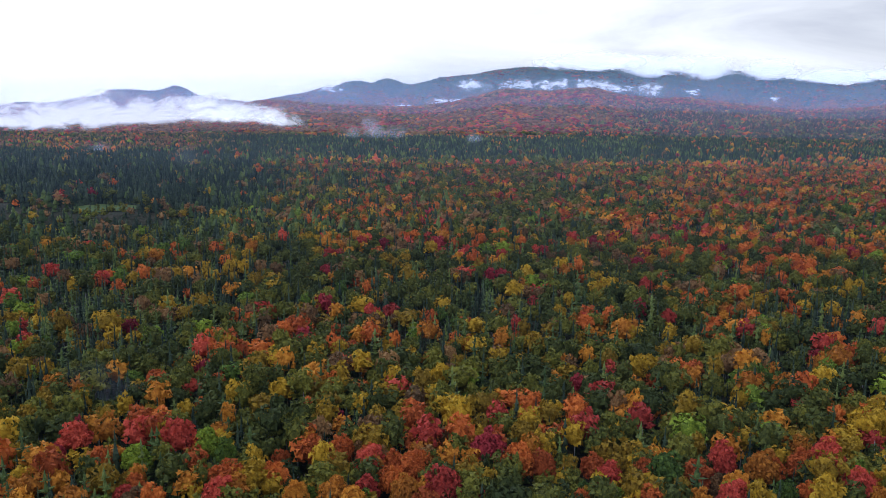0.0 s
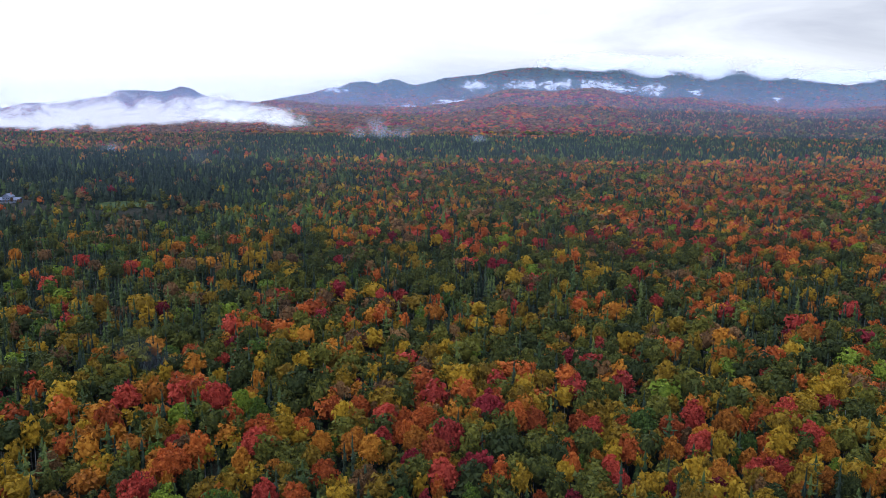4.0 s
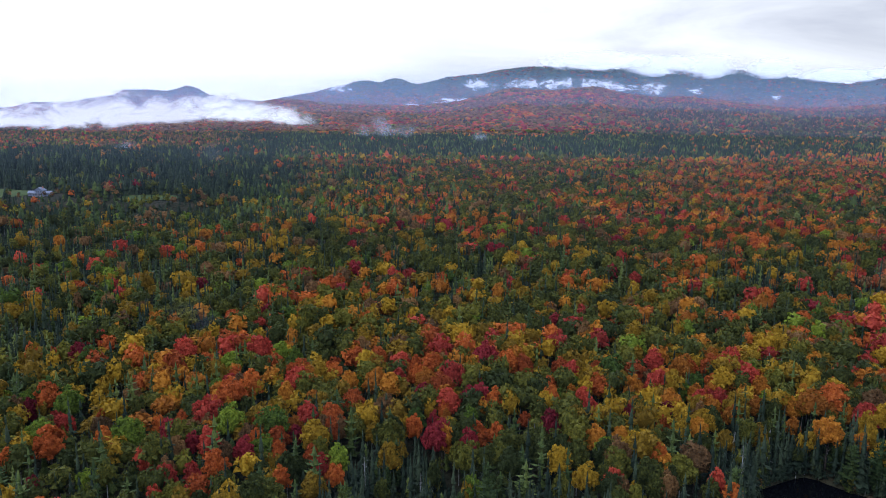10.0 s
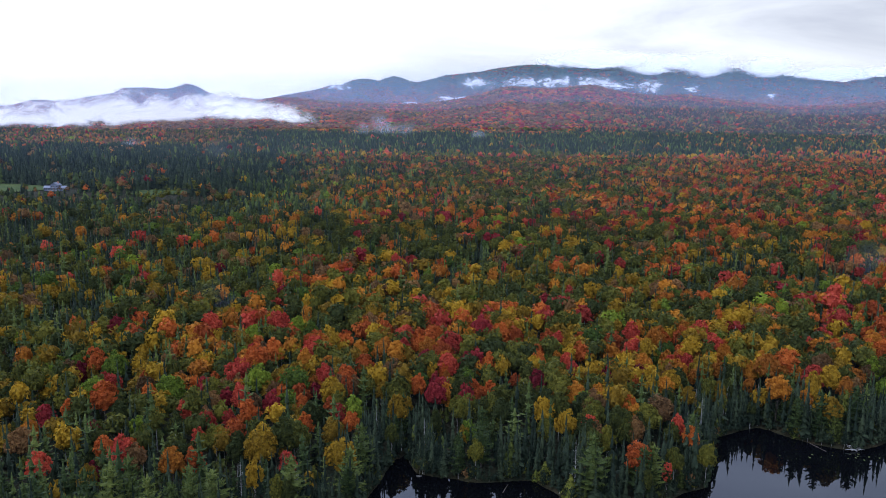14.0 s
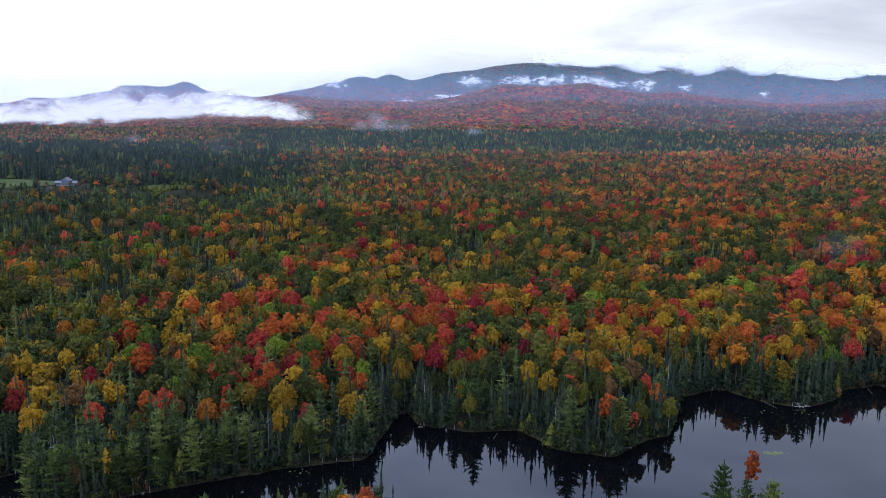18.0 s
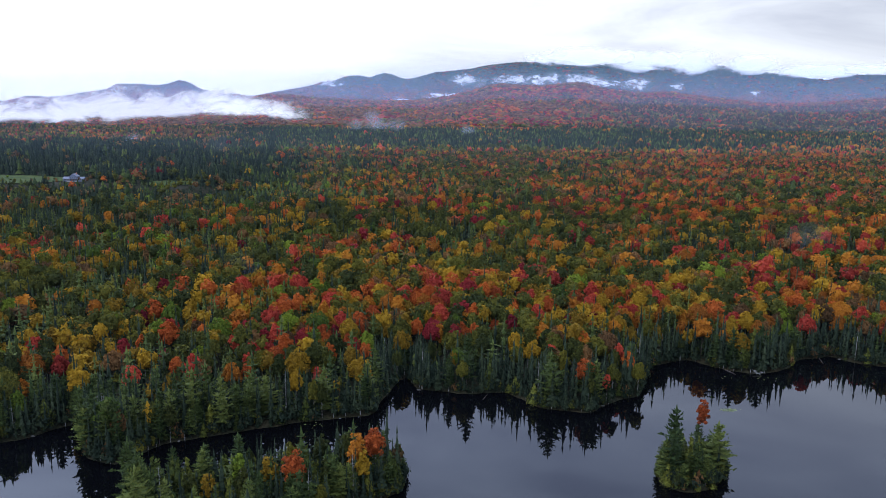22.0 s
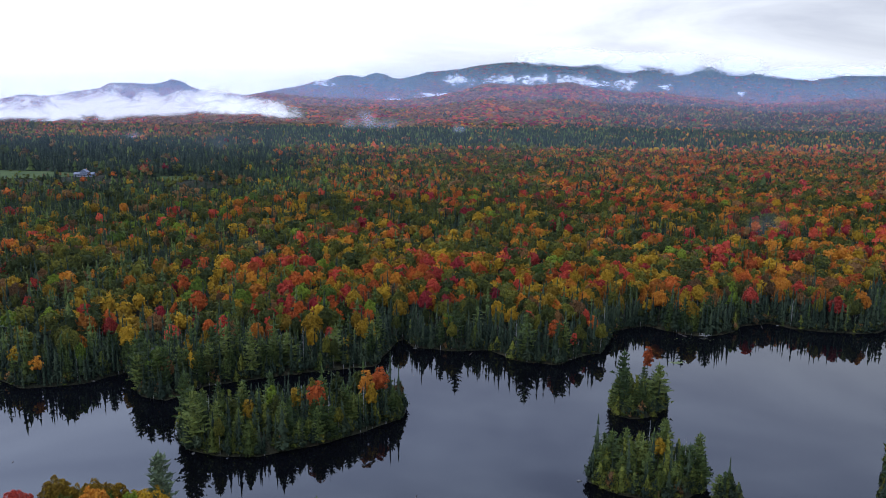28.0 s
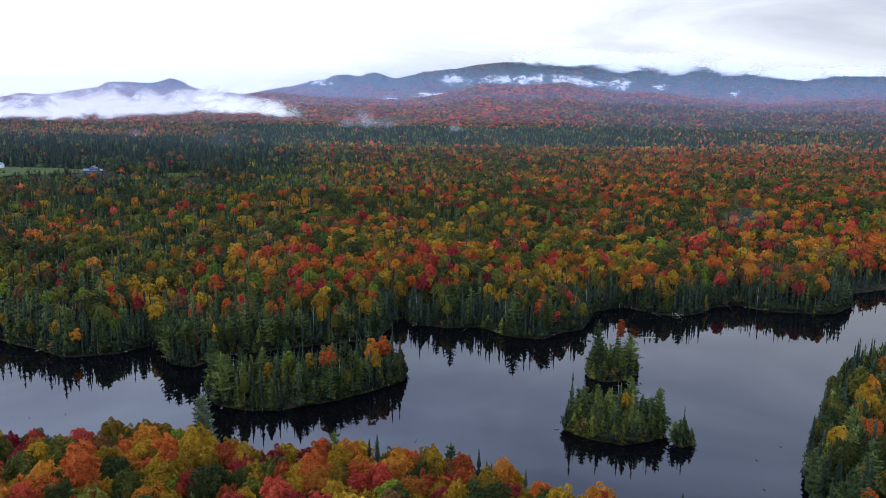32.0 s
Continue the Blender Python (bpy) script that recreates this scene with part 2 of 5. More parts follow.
def shore(x, y):
    """Metres inland from the nearest waterline, negative on the lake."""
    x = x + 2.4 * (fractal(x * 0.12, y * 0.12, 3) - 0.5)
    y = y + 3.0 * (fractal(x * 0.12 + 40, y * 0.12, 3) - 0.5)
    d = -signed(LAKE + LAKE_NEAR, x, y)
    for isle in ISLES:
        d = np.maximum(d, signed(isle, x, y))
    return d


# skylines as (tangent of azimuth, tangent of height) from over the lake's middle
FOOT = [(-0.65, -0.024), (-0.58, -0.0215), (-0.51, -0.018), (-0.45, -0.013), (-0.395, -0.006), (-0.318, -0.0005), (-0.287, 0.0086), (-0.27, 0.014), (-0.256, 0.017), (-0.226, 0.0173),
        (-0.196, 0.0138), (-0.165, 0.0118), (-0.105, 0.010), (-0.06, 0.0104), (-0.027, 0.0143), (-0.007, 0.0174), (0.023, 0.0242), (0.045, 0.031), (0.06, 0.034), (0.09, 0.0313), (0.12, 0.0315)]
FOOT += [(0.142, 0.0346), (0.164, 0.0362), (0.179, 0.0341), (0.2015, 0.0277), (0.224, 0.0257), (0.246, 0.0229), (0.283, 0.0247), (0.32, 0.0206), (0.3575, 0.0165), (0.432, 0.0097), (0.505, 0.0132), (0.554, 0.018), (0.65, 0.019)]
RIDGE = [(-0.65, 0.004), (-0.61, 0.006), (-0.579, 0.0132), (-0.548, 0.012), (-0.525, 0.0136), (-0.513, 0.0166), (-0.47, 0.0229), (-0.458, 0.0304), (-0.431, 0.0306), (-0.40, 0.0286), (-0.385, 0.0316),
         (-0.372, 0.0362), (-0.3585, 0.0326), (-0.3475, 0.026), (-0.329, 0.0202), (-0.3135, 0.0188), (-0.2945, 0.0175), (-0.2755, 0.0154), (-0.26, 0.0177), (-0.241, 0.0216), (-0.226, 0.0246)]
RIDGE += [(-0.203, 0.0278), (-0.18, 0.0345), (-0.165, 0.0361), (-0.15, 0.0413), (-0.135, 0.0444), (-0.1236, 0.043), (-0.116, 0.0408), (-0.105, 0.0453), (-0.095, 0.0476), (-0.084, 0.0454),
          (-0.073, 0.0404), (-0.0635, 0.0397), (-0.045, 0.0435), (-0.027, 0.0487), (0.0, 0.0518), (0.022, 0.0541), (0.0445, 0.0586), (0.067, 0.0617), (0.09, 0.0633), (0.126, 0.0628)]
RIDGE += [(0.148, 0.060), (0.17, 0.0585), (0.189, 0.0603), (0.207, 0.0618), (0.229, 0.0584), (0.244, 0.0545), (0.262, 0.0607), (0.281, 0.0609), (0.303, 0.0538), (0.318, 0.0510),
          (0.339, 0.0605), (0.354, 0.0599), (0.3765, 0.0543), (0.395, 0.0500), (0.402, 0.053), (0.428, 0.0503), (0.4575, 0.0469), (0.494, 0.0428), (0.512, 0.0487), (0.53, 0.0503), (0.65, 0.0515)]


def land(x, y):
    d = shore(x, y)
    z = WATER + np.clip(d * 0.4, -3.0, 1.4) + 0.0185 * np.maximum(0, y - 100) * smooth(0, 60, d)
    z = z - 4.5 * smooth(-120, -200, x) * smooth(200, 330, y) * smooth(1100, 800, y)
    z = z + 12.5 * smooth(535, 580, y) * smooth(1000, 750, y) * smooth(-215, -275, x) + smooth(20, 120, d) * 5 * (fractal(x * 0.008, y * 0.008, 3) - 0.5)
    rise = y + 131.0
    az = x / np.maximum(rise, 200)
    z = z + 17 * smooth(640, 840, y) * smooth(1300, 980, y) * smooth(-0.24, -0.52, az)
    foot = 97.7 + rise * np.interp(az, [a for a, _ in FOOT], [b for _, b in FOOT])
    ridge = 97.7 + rise * np.interp(az, [a for a, _ in RIDGE], [b for _, b in RIDGE])
    rough = fractal(x * 0.0022 + 3, y * 0.0022, 5) - 0.5
    crest1, crest2 = 3150, 4350
    up1 = smooth(1900, crest1, y) ** 1.25
    z = z * (1 - up1) + (foot + rough * 60 * (1 - up1) * up1 * 4) * up1
    low = np.minimum(foot - 70, 60)
    dip = smooth(crest1, 3550, y)
    z = z * (1 - dip) + low * dip
    up2 = smooth(3450, crest2, y)
    spur = np.abs(fractal(x * 0.0045 + 8, y * 0.0016, 4) - 0.5) * 2.6
    z = z * (1 - up2) + (ridge - spur * 300 * up2 * (1 - up2) * 2.2) * up2
    return z - smooth(crest2 + 40, 4700, y) * 260


def link_mesh(name, verts, faces, mat, parent=None, label=""):
    me = bpy.data.meshes.new(name)
    n, k = len(faces), faces.shape[1]
    me.vertices.add(len(verts))
    me.vertices.foreach_set("co", np.ascontiguousarray(verts, np.float32).ravel())
    me.loops.add(n * k)
    me.loops.foreach_set("vertex_index", np.ascontiguousarray(faces, np.int32).ravel())
    me.polygons.add(n)
    me.polygons.foreach_set("loop_start", np.arange(0, n * k, k, dtype=np.int32))
    me.update(calc_edges=True)
    me.materials.append(mat)
    ob = new(name, me)
    ob.parent = parent
    if label:
        ob["label"] = label
    return ob


def attribute(ob, name, values):
    ob.data.attributes.new(name, "FLOAT", "POINT").data.foreach_set("value", np.ascontiguousarray(values, np.float32))


def grid_faces(nx, ny):
    i = (np.arange(nx - 1)[:, None] * ny + np.arange(ny - 1)[None]).ravel()
    return np.stack([i, i + ny, i + ny + 1, i + 1], 1)


def growing(start, step, growth, end, most=1e9):
    v = [start]
    while v[-1] < end:
        step = min(step * growth, most)
        v.append(v[-1] + step)
    return v[1:]


gx = list(np.arange(-250, 262, 3.0))
gx = [-v for v in growing(250, 2.4, 1.075, 3400, 26)][::-1] + gx + growing(gx[-1], 2.4, 1.075, 3400, 26)
gy = list(np.arange(-150, 190, 2.4))
gy = [-150 - v for v in growing(0, 4, 1.25, 500)][::-1] + gy + growing(gy[-1], 2.4, 1.022, 1500)
gy += list(np.arange(gy[-1] + 34, 4690, 34.0))
gx, gy = np.array(gx), np.array(gy)
mx_, my_ = np.meshgrid(gx, gy, indexing="ij")
xf, yf = mx_.ravel(), my_.ravel()
gz = land(xf, yf)
ground = link_mesh("ground", np.stack([xf, yf, gz], 1), grid_faces(len(gx), len(gy)), ground_material())
ground.data.polygons.foreach_set("use_smooth", np.ones(len(ground.data.polygons), bool))
tagged(ground, "dark leaf-strewn forest floor rising to wooded mountains", "ground", kind="structure")


def on_ground(x, y):
    """Height of the ground sheet itself, between its corners."""
    g = gz.reshape(len(gx), len(gy))
    i, j = np.clip(np.searchsorted(gx, x) - 1, 0, len(gx) - 2), np.clip(np.searchsorted(gy, y) - 1, 0, len(gy) - 2)
    u, v = (x - gx[i]) / (gx[i + 1] - gx[i]), (y - gy[j]) / (gy[j + 1] - gy[j])
    return (g[i, j] * (1 - u) + g[i + 1, j] * u) * (1 - v) + (g[i, j + 1] * (1 - u) + g[i + 1, j + 1] * u) * v


bm = bmesh.new()
bm.faces.new([bm.verts.new((x, y, WATER)) for x, y in ((-415, -135), (415, -135), (415, 190), (-415, 120))])
me = bpy.data.meshes.new("water")
bm.to_mesh(me)
me.materials.append(water_material())
tagged(new("water", me), "still dark lake mirroring the trees and grey sky", "lake", kind="structure")

# ---- trees: templates as arrays of corner points and triangles ----


def ico(level=0):
    b = bmesh.new()
    bmesh.ops.create_icosphere(b, subdivisions=level + 1, radius=1.0)
    v = np.array([p.co[:] for p in b.verts])
    f = np.array([[p.index for p in t.verts] for t in b.faces])
    b.free()
    return v, f


ICO_V, ICO_F = ico(0)
BALL_V, BALL_F = ico(1)
OCT_V = np.array([(1, 0, 0), (-1, 0, 0), (0, 1, 0), (0, -1, 0), (0, 0, 1), (0, 0, -1)], float)
OCT_F = np.array([(0, 2, 4), (2, 1, 4), (1, 3, 4), (3, 0, 4), (2, 0, 5), (1, 2, 5), (3, 1, 5), (0, 3, 5)])


def joined(pieces):
    vs, fs, n = [], [], 0
    for v, f in pieces:
        vs.append(v)
        fs.append(f + n)
        n += len(v)
    return np.concatenate(vs), np.concatenate(fs)


def unit(v):
    return v / np.maximum(np.linalg.norm(v, axis=-1, keepdims=True), 1e-9)


def leaf_sprigs(r, at, way, size, slim=0.5):
    """Small pointed sprigs of leaves at given places, each along its own way."""
    n = len(at)
    way = unit(way)
    side = unit(np.cross(way, r.normal(size=(n, 3))))
    s = size * (0.6 + 0.8 * r.rand(n, 1))
    a, b, c = at - way * s * 0.4 - side * s * slim * 0.5, at - way * s * 0.3 + side * s * slim * 0.5, at + way * s * 0.65
    return np.stack([a, b, c], 1).reshape(-1, 3), np.arange(n * 3).reshape(-1, 3)


def leaf_shingles(r, at, out, size, slim=0.5, ruffle=0.45):
    """Ragged little sprays of leaves that lie along the outside of a tuft."""
    n = len(at)
    face = unit(out + ruffle * r.normal(size=(n, 3)))
    side = unit(np.cross(face, r.normal(size=(n, 3))))
    up = np.cross(face, side)
    s = size * (0.6 + 0.8 * r.rand(n, 1))
    a, b, c = at - side * s * slim - up * s * 0.4, at + side * s * slim - up * s * 0.35, at + up * s * 0.7 - face * s * 0.1
    return np.stack([a, b, c], 1).reshape(-1, 3), np.arange(n * 3).reshape(-1, 3)


def broad_crown(seed, boughs, sprigs, size, height=13.0, reach=4.0, base=0.3, core=ICO_V, core_f=ICO_F, slim=0.5, ruffle=0.45, plume=0.8):
    """Crown of a broad-leaved tree: boughs fan out and up from the bole, each ending in a plume of leafy sprigs."""
    r = np.random.RandomState(seed)
    low = height * base
    half = (height - low) / 2
    heart, radii = np.array([0, 0, low + half]), np.array([reach, reach, half])
    k = np.arange(boughs)
    up = 1.0 - 1.30 * (k + 0.5 + 0.5 * (r.rand(boughs) - 0.5)) / boughs
    ang = k * 2.4 + 0.9 * r.rand(boughs)
    flat = np.sqrt(np.clip(1 - up * up, 0.02, 1))
    way = np.stack([np.cos(ang) * flat, np.sin(ang) * flat, up], 1)
    long = 0.68 + 0.40 * r.rand(boughs, 1)
    tuft = reach * 1.5 / boughs ** 0.5
    tip = heart + way * (radii - tuft * 0.7) * long
    # every bough ends in a domed tuft, its leaves laid over it like shingles
    out = unit(r.normal(size=(boughs, sprigs, 3)) + 0.55 * way[:, None] + [0, 0, 0.55])
    at = tip[:, None] + out * tuft * [1.0, 1.0, plume] * (0.72 + 0.42 * r.rand(boughs, sprigs, 1)) * (0.75 + 0.5 * r.rand(boughs, 1, 1))
    leaves = leaf_shingles(r, at.reshape(-1, 3), out.reshape(-1, 3), size, slim, ruffle)
    # the leafy heart swells towards each bough
    near_ = unit(core) @ way.T
    swell = 0.40 + 0.30 * smooth(0.6, 0.97, near_.max(1)) * long[near_.argmax(1), 0] + 0.22 * (r.rand(len(core)) - 0.4)
    heart_v = heart + core * radii * swell[:, None] * np.where(core[:, 2:] < -0.3, 0.82, 1.0)
    return joined([(heart_v, core_f), leaves])


def tube(points, radii, sides):
    """A tapering limb along points."""
    rings, faces = [], []
    for p, w in zip(points, radii):
        a = np.arange(sides) * 2 * math.pi / sides
        rings.append(np.stack([p[0] + np.cos(a) * w, p[1] + np.sin(a) * w, np.full(sides, p[2])], 1))
    for k in range(len(points) - 1):
        for i in range(sides):
            j = (i + 1) % sides
            faces += [(k * sides + i, k * sides + j, (k + 1) * sides + j), (k * sides + i, (k + 1) * sides + j, (k + 1) * sides + i)]
    return np.concatenate(rings), np.array(faces)


def limb(r, start, end, w, sides=4):
    mid = (np.array(start) + end) / 2 + r.normal(size=3) * 0.25
    return tube([start, mid, end], [w, w * 0.7, w * 0.25], sides)


def broad_trunk(seed, height=12.5, sides=6, limbs=5):
    r = np.random.RandomState(seed + 50)
    lean = r.normal(size=2) * 0.3
    top = np.array([lean[0], lean[1], height * 0.8])
    bits = [tube([(0, 0, -0.6), (lean[0] * 0.2, lean[1] * 0.2, height * 0.3), top], [0.24, 0.17, 0.05], sides)]
    for k in range(limbs):
        h = height * (0.33 + 0.09 * k)
        a = k * 2.4 + r.rand()
        bits.append(limb(r, (lean[0] * 0.3, lean[1] * 0.3, h), np.array([math.cos(a) * 2.0, math.sin(a) * 2.0, h + 2.4]), 0.09))
    return joined(bits)


def skirts(seed, tiers, points, height, reach, base=0.05, taper=0.9, droop=0.55, jag=0.5, hang=1.5):
    """Conifer: ragged skirts of boughs one above another, every bough with its own reach and droop."""
    r = np.random.RandomState(seed)
    bits, n = [], points * 2
    for k in range(tiers):
        h = (k + 0.35 * r.rand()) / tiers
        z = height * (base + (1.0 - base) * h)
        rad = (reach * (1 - h) ** taper * (0.82 + 0.36 * r.rand())) + 0.10
        a = (np.arange(n) + 0.5 * r.rand(n)) * 2 * math.pi / n + r.rand() * 6
        out = rad * np.where(np.arange(n) % 2, 1.0 - jag, 1.0) * (0.75 + 0.45 * r.rand(n))
        step = height * (1.0 - base) / tiers
        top = min(height, z + step * hang)
        low = z - droop * out * np.where(np.arange(n) % 2, 0.35, 1.0)
        rim = np.stack([np.cos(a) * out, np.sin(a) * out, low], 1)
        v = np.concatenate([[(0.0, 0.0, top)], rim])
        f = np.array([(0, 1 + q, 1 + (q + 1) % n) for q in range(n)])
        bits.append((v, f))
    return joined(bits)


def boughs_of(r, z, out, rise, wide, sag):
    """Flat conifer boughs, each a long kite hanging to both sides of its stem."""
    n = len(z)
    a = np.arange(n) * 2.4 + 1.2 * r.rand(n)
    o, s, zero = np.stack([np.cos(a), np.sin(a), 0 * a], 1), np.stack([-np.sin(a), np.cos(a), 0 * a], 1), np.zeros(n)
    lift = np.stack([zero, zero, np.ones(n)], 1)
    out, w = out[:, None], (wide * out)[:, None]
    root = lift * (z[:, None] + 0.06 * out)
    mid = root + o * out * 0.55 - lift * sag * out
    tip = root + o * out + lift * (rise * out)
    v = np.stack([root, mid + s * w, tip, mid - s * w], 1).reshape(-1, 3)
    i = np.arange(n)[:, None] * 4
    return v, np.concatenate([i + [0, 1, 2], i + [0, 2, 3]])


def spruce_crown(seed, whorls, boughs, height=14.0, reach=2.4, base=0.08, taper=0.85):
    """Spruce or fir: whorls of short drooping boughs round a thin dark heart, uneven in length."""
    r = np.random.RandomState(seed)
    n = whorls * boughs
    h = (np.arange(n) + 0.9 * r.rand(n)) / n
    z = height * (base + (0.96 - base) * h)
    out = (reach * (1 - h) ** taper * (0.85 + 0.3 * np.sin(h * 19 + seed)) + 0.16) * (0.62 + 0.6 * r.rand(n))
    return joined([boughs_of(r, z, out, -0.30, np.full(n, 0.34), 0.20), skirts(seed + 1, 4, 3, height, reach * 0.52, base, taper, 0.2, 0.3, 1.3)])


def pine_crown(seed, whorls, boughs, height=15.5, reach=4.0, base=0.12, tufts=3):
    """White pine: open storeys of long level boughs that turn up towards the tips, with tufts of needles."""
    r = np.random.RandomState(seed)
    n = whorls * boughs
    h = (np.arange(n) // boughs + 0.30 * r.rand(n)) / whorls
    z = height * (base + (0.95 - base) * h)
    out = (reach * (1 - h) ** 0.62 * np.where(h < 0.18, 0.8, 1.0) + 0.25) * (0.6 + 0.55 * r.rand(n))
    bits = [boughs_of(r, z, out, 0.14, np.full(n, 0.24), -0.03), skirts(seed + 1, 5, 3, height, reach * 0.42, base, 0.7, 0.05, 0.3, 1.1)]
    if tufts:
        kite = bits[0][0].reshape(-1, 4, 3)
        s = 0.45 + 0.6 * r.rand(n, tufts, 1)
        at = kite[:, None, 0] + (kite[:, None, 2] - kite[:, None, 0]) * s + r.normal(size=(n, tufts, 3)) * [0.3, 0.3, 0.12]
        go = (kite[:, 2] - kite[:, 0])[:, None] * 0.5 + [0, 0, 0.6] + 0.5 * r.normal(size=(n, tufts, 3))
        bits.append(leaf_sprigs(r, at.reshape(-1, 3), go.reshape(-1, 3), 0.95, 0.55))
    return joined(bits)


def cedar_crown(seed, sprigs, size, height=11.0, reach=2.4, base=0.04):
    """White cedar: a dense blunt cone of upturned sprays down to the ground."""
    r = np.random.RandomState(seed)
    h = r.rand(sprigs) ** 1.15
    a = r.rand(sprigs) * 6.28
    lumps = 1 + 0.16 * np.sin(3 * a + 9 * h + seed) + 0.10 * np.sin(5 * a - 14 * h)
    rad = reach * np.sin(np.clip(0.20 + 0.86 * (1 - h), 0, 1) * 1.57) ** 1.2 * (1 - h ** 3) * lumps * (0.78 + 0.34 * r.rand(sprigs))
    at = np.stack([np.cos(a) * rad, np.sin(a) * rad, height * (base + (0.96 - base) * h)], 1)
    way = np.stack([np.cos(a) * 0.7, np.sin(a) * 0.7, 0.75 + 0 * a], 1) + 0.45 * r.normal(size=(sprigs, 3))
    return joined([leaf_sprigs(r, at, way, size, 0.6), skirts(seed, 4, 4, height * 0.95, reach * 0.82, base, 0.55, 0.1, 0.25, 1.2)])


def conifer_trunk(height, w=0.17):
    return tube([(0, 0, -0.6), (0, 0, height * 0.5), (0, 0, height * 0.96)], [w, w * 0.65, 0.03], 6)


def snag_shape(seed, height=12.0):
    r = np.random.RandomState(seed)
    bits = [tube([(0, 0, -0.6), (0.1, 0, height * 0.5), (0.15, 0.1, height)], [0.17, 0.1, 0.02], 5)]
    for k in range(34):
        h = height * (0.15 + 0.8 * r.rand())
        a, out = r.rand() * 6.28, (1 - h / height) * 1.8 + 0.5
        bits.append(limb(r, (0.1, 0, h), np.array([math.cos(a) * out, math.sin(a) * out, h - 0.2 + 0.5 * r.rand()]), 0.035, 3))
    return joined(bits)


BROAD = ("crimson", "red", "ember", "orange", "gold", "olive", "lime", "rust")
KINDS = BROAD + ("spruce", "pine", "cedar")
ROUND = ((3.9, 0.28), (3.3, 0.22), (4.4, 0.34), (3.6, 0.30), (4.1, 0.25))
NEAR = {"broad": [broad_crown(11 + i, 34, 40, 0.57, 13.0, q, b, BALL_V, BALL_F, 0.55, 0.6) for i, (q, b) in enumerate(ROUND)],
        "spruce": [spruce_crown(s, 17, 8, 14.0, q, b) for s, q, b in ((21, 2.5, 0.10), (22, 2.0, 0.20), (23, 3.0, 0.06), (24, 2.3, 0.14), (25, 1.7, 0.24))],
        "pine": [pine_crown(s, 10, 8, 15.5, q, b) for s, q, b in ((31, 4.2, 0.10), (32, 3.5, 0.16), (33, 4.8, 0.08))],
        "cedar": [cedar_crown(s, 420, 0.75, 11.0, q) for s, q in ((35, 2.5), (36, 2.1), (37, 2.9))]}
# crowns seen from close by carry finer leaves
FINE = [broad_crown(111 + i, 46, 86, 0.36, 13.0, q, b, BALL_V, BALL_F, 0.5, 0.8, 1.3) for i, (q, b) in enumerate(ROUND)]
MIDDLE = {"broad": [broad_crown(41 + i, 15, 11, 1.0, 13.5, q, b, slim=0.62) for i, (q, b) in enumerate(ROUND)],
          "spruce": [spruce_crown(s, 6, 5, 14.0, q, 0.10) for s, q in ((51, 2.4), (52, 1.9), (53, 2.8))],
          "pine": [pine_crown(s, 6, 6, 15.5, q, 0.14, 0) for s, q in ((55, 3.9), (56, 3.2), (57, 4.3))],
          "cedar": [cedar_crown(58, 70, 1.5, 11.0, 2.6)]}
FAR = {"broad": [broad_crown(61 + i, 8, 4, 1.6, 12.5, q, b, OCT_V, OCT_F, 0.6) for i, (q, b) in enumerate(ROUND)],
       "spruce": [skirts(s, 3, 4, 13.0, 2.9, 0.05, 0.75, 0.35) for s in (71, 72, 73)], "pine": [skirts(s, 3, 4, 14.0, 3.7, 0.1, 0.6, 0.1) for s in (75, 76)]}


def dome(seed):
    """A far crown: a low, uneven, flat-topped lump."""
    q = np.random.RandomState(seed)
    v, f = tube([(0, 0, 0), (0, 0, 6.5), (0, 0, 10.5)], [4.2, 4.6, 1.5], 4)
    f = np.concatenate([f, [(8, 9, 10), (8, 10, 11)]])
    return v + q.normal(size=v.shape) * [1.1, 1.1, 1.2], f


DISTANT = {"broad": [dome(s) for s in (81, 82, 83, 84, 85)],
           "spruce": [skirts(86, 1, 2, 14.0, 4.6, 0.02, jag=0.25, hang=1.0)], "pine": [skirts(87, 1, 2, 13.0, 4.9, 0.02, jag=0.25, hang=1.0)]}

TREE_NAME = {"crimson": "crimson_maple_tree", "red": "red_maple_tree", "ember": "orange_red_maple_tree", "orange": "orange_maple_tree", "gold": "golden_birch_tree",
             "olive": "yellow_green_tree", "lime": "green_tree", "rust": "brown_leaved_tree", "spruce": "spruce_tree", "pine": "pine_tree", "cedar": "cedar_tree"}
LABEL = {"crimson": "maple tree with a deep crimson autumn crown", "red": "maple tree with a bright red autumn crown", "ember": "maple tree with an orange-red autumn crown",
         "orange": "maple tree with a glowing orange autumn crown", "gold": "birch tree with a golden yellow autumn crown", "olive": "broad-leaved tree turning from green to yellow",
         "lime": "broad-leaved tree still in fresh green leaf", "rust": "half-bare tree with rusty brown leaves", "spruce": "dark green narrow spruce in the forest", "pine": "tall soft green white pine with level boughs",
         "cedar": "dense bright green cedar growing by the water"}

MARKS = []
MARKS.append(('crimson', [(7,164,1.36),(-60,256,0.82),(-8,100,1.02),(-82,103,0.87),(-74,99,0.79),(-58,92,0.81),(99,396,1.24),(156,241,1.59),(129,245,0.92),(235,428,1.56),(78,298,1.11),(38,214,0.8),(-36,191,0.52),(49,121,0.72),(-92,49,0.63),(25,113,0.91),(41,101,0.66),(-131,265,0.77),(-129,115,0.84),(-123,83,0.93),(-14,435,1.58),(-47,105,0.67),(-104,74,0.71),(433,688,2.18),(384,659,1.65),(-76,-71,1.01),(-33,-85,1.04),(-105,-85,0.95),(3,-93,0.67),(-111,-79,0.82),(2,-104,0.77)]))
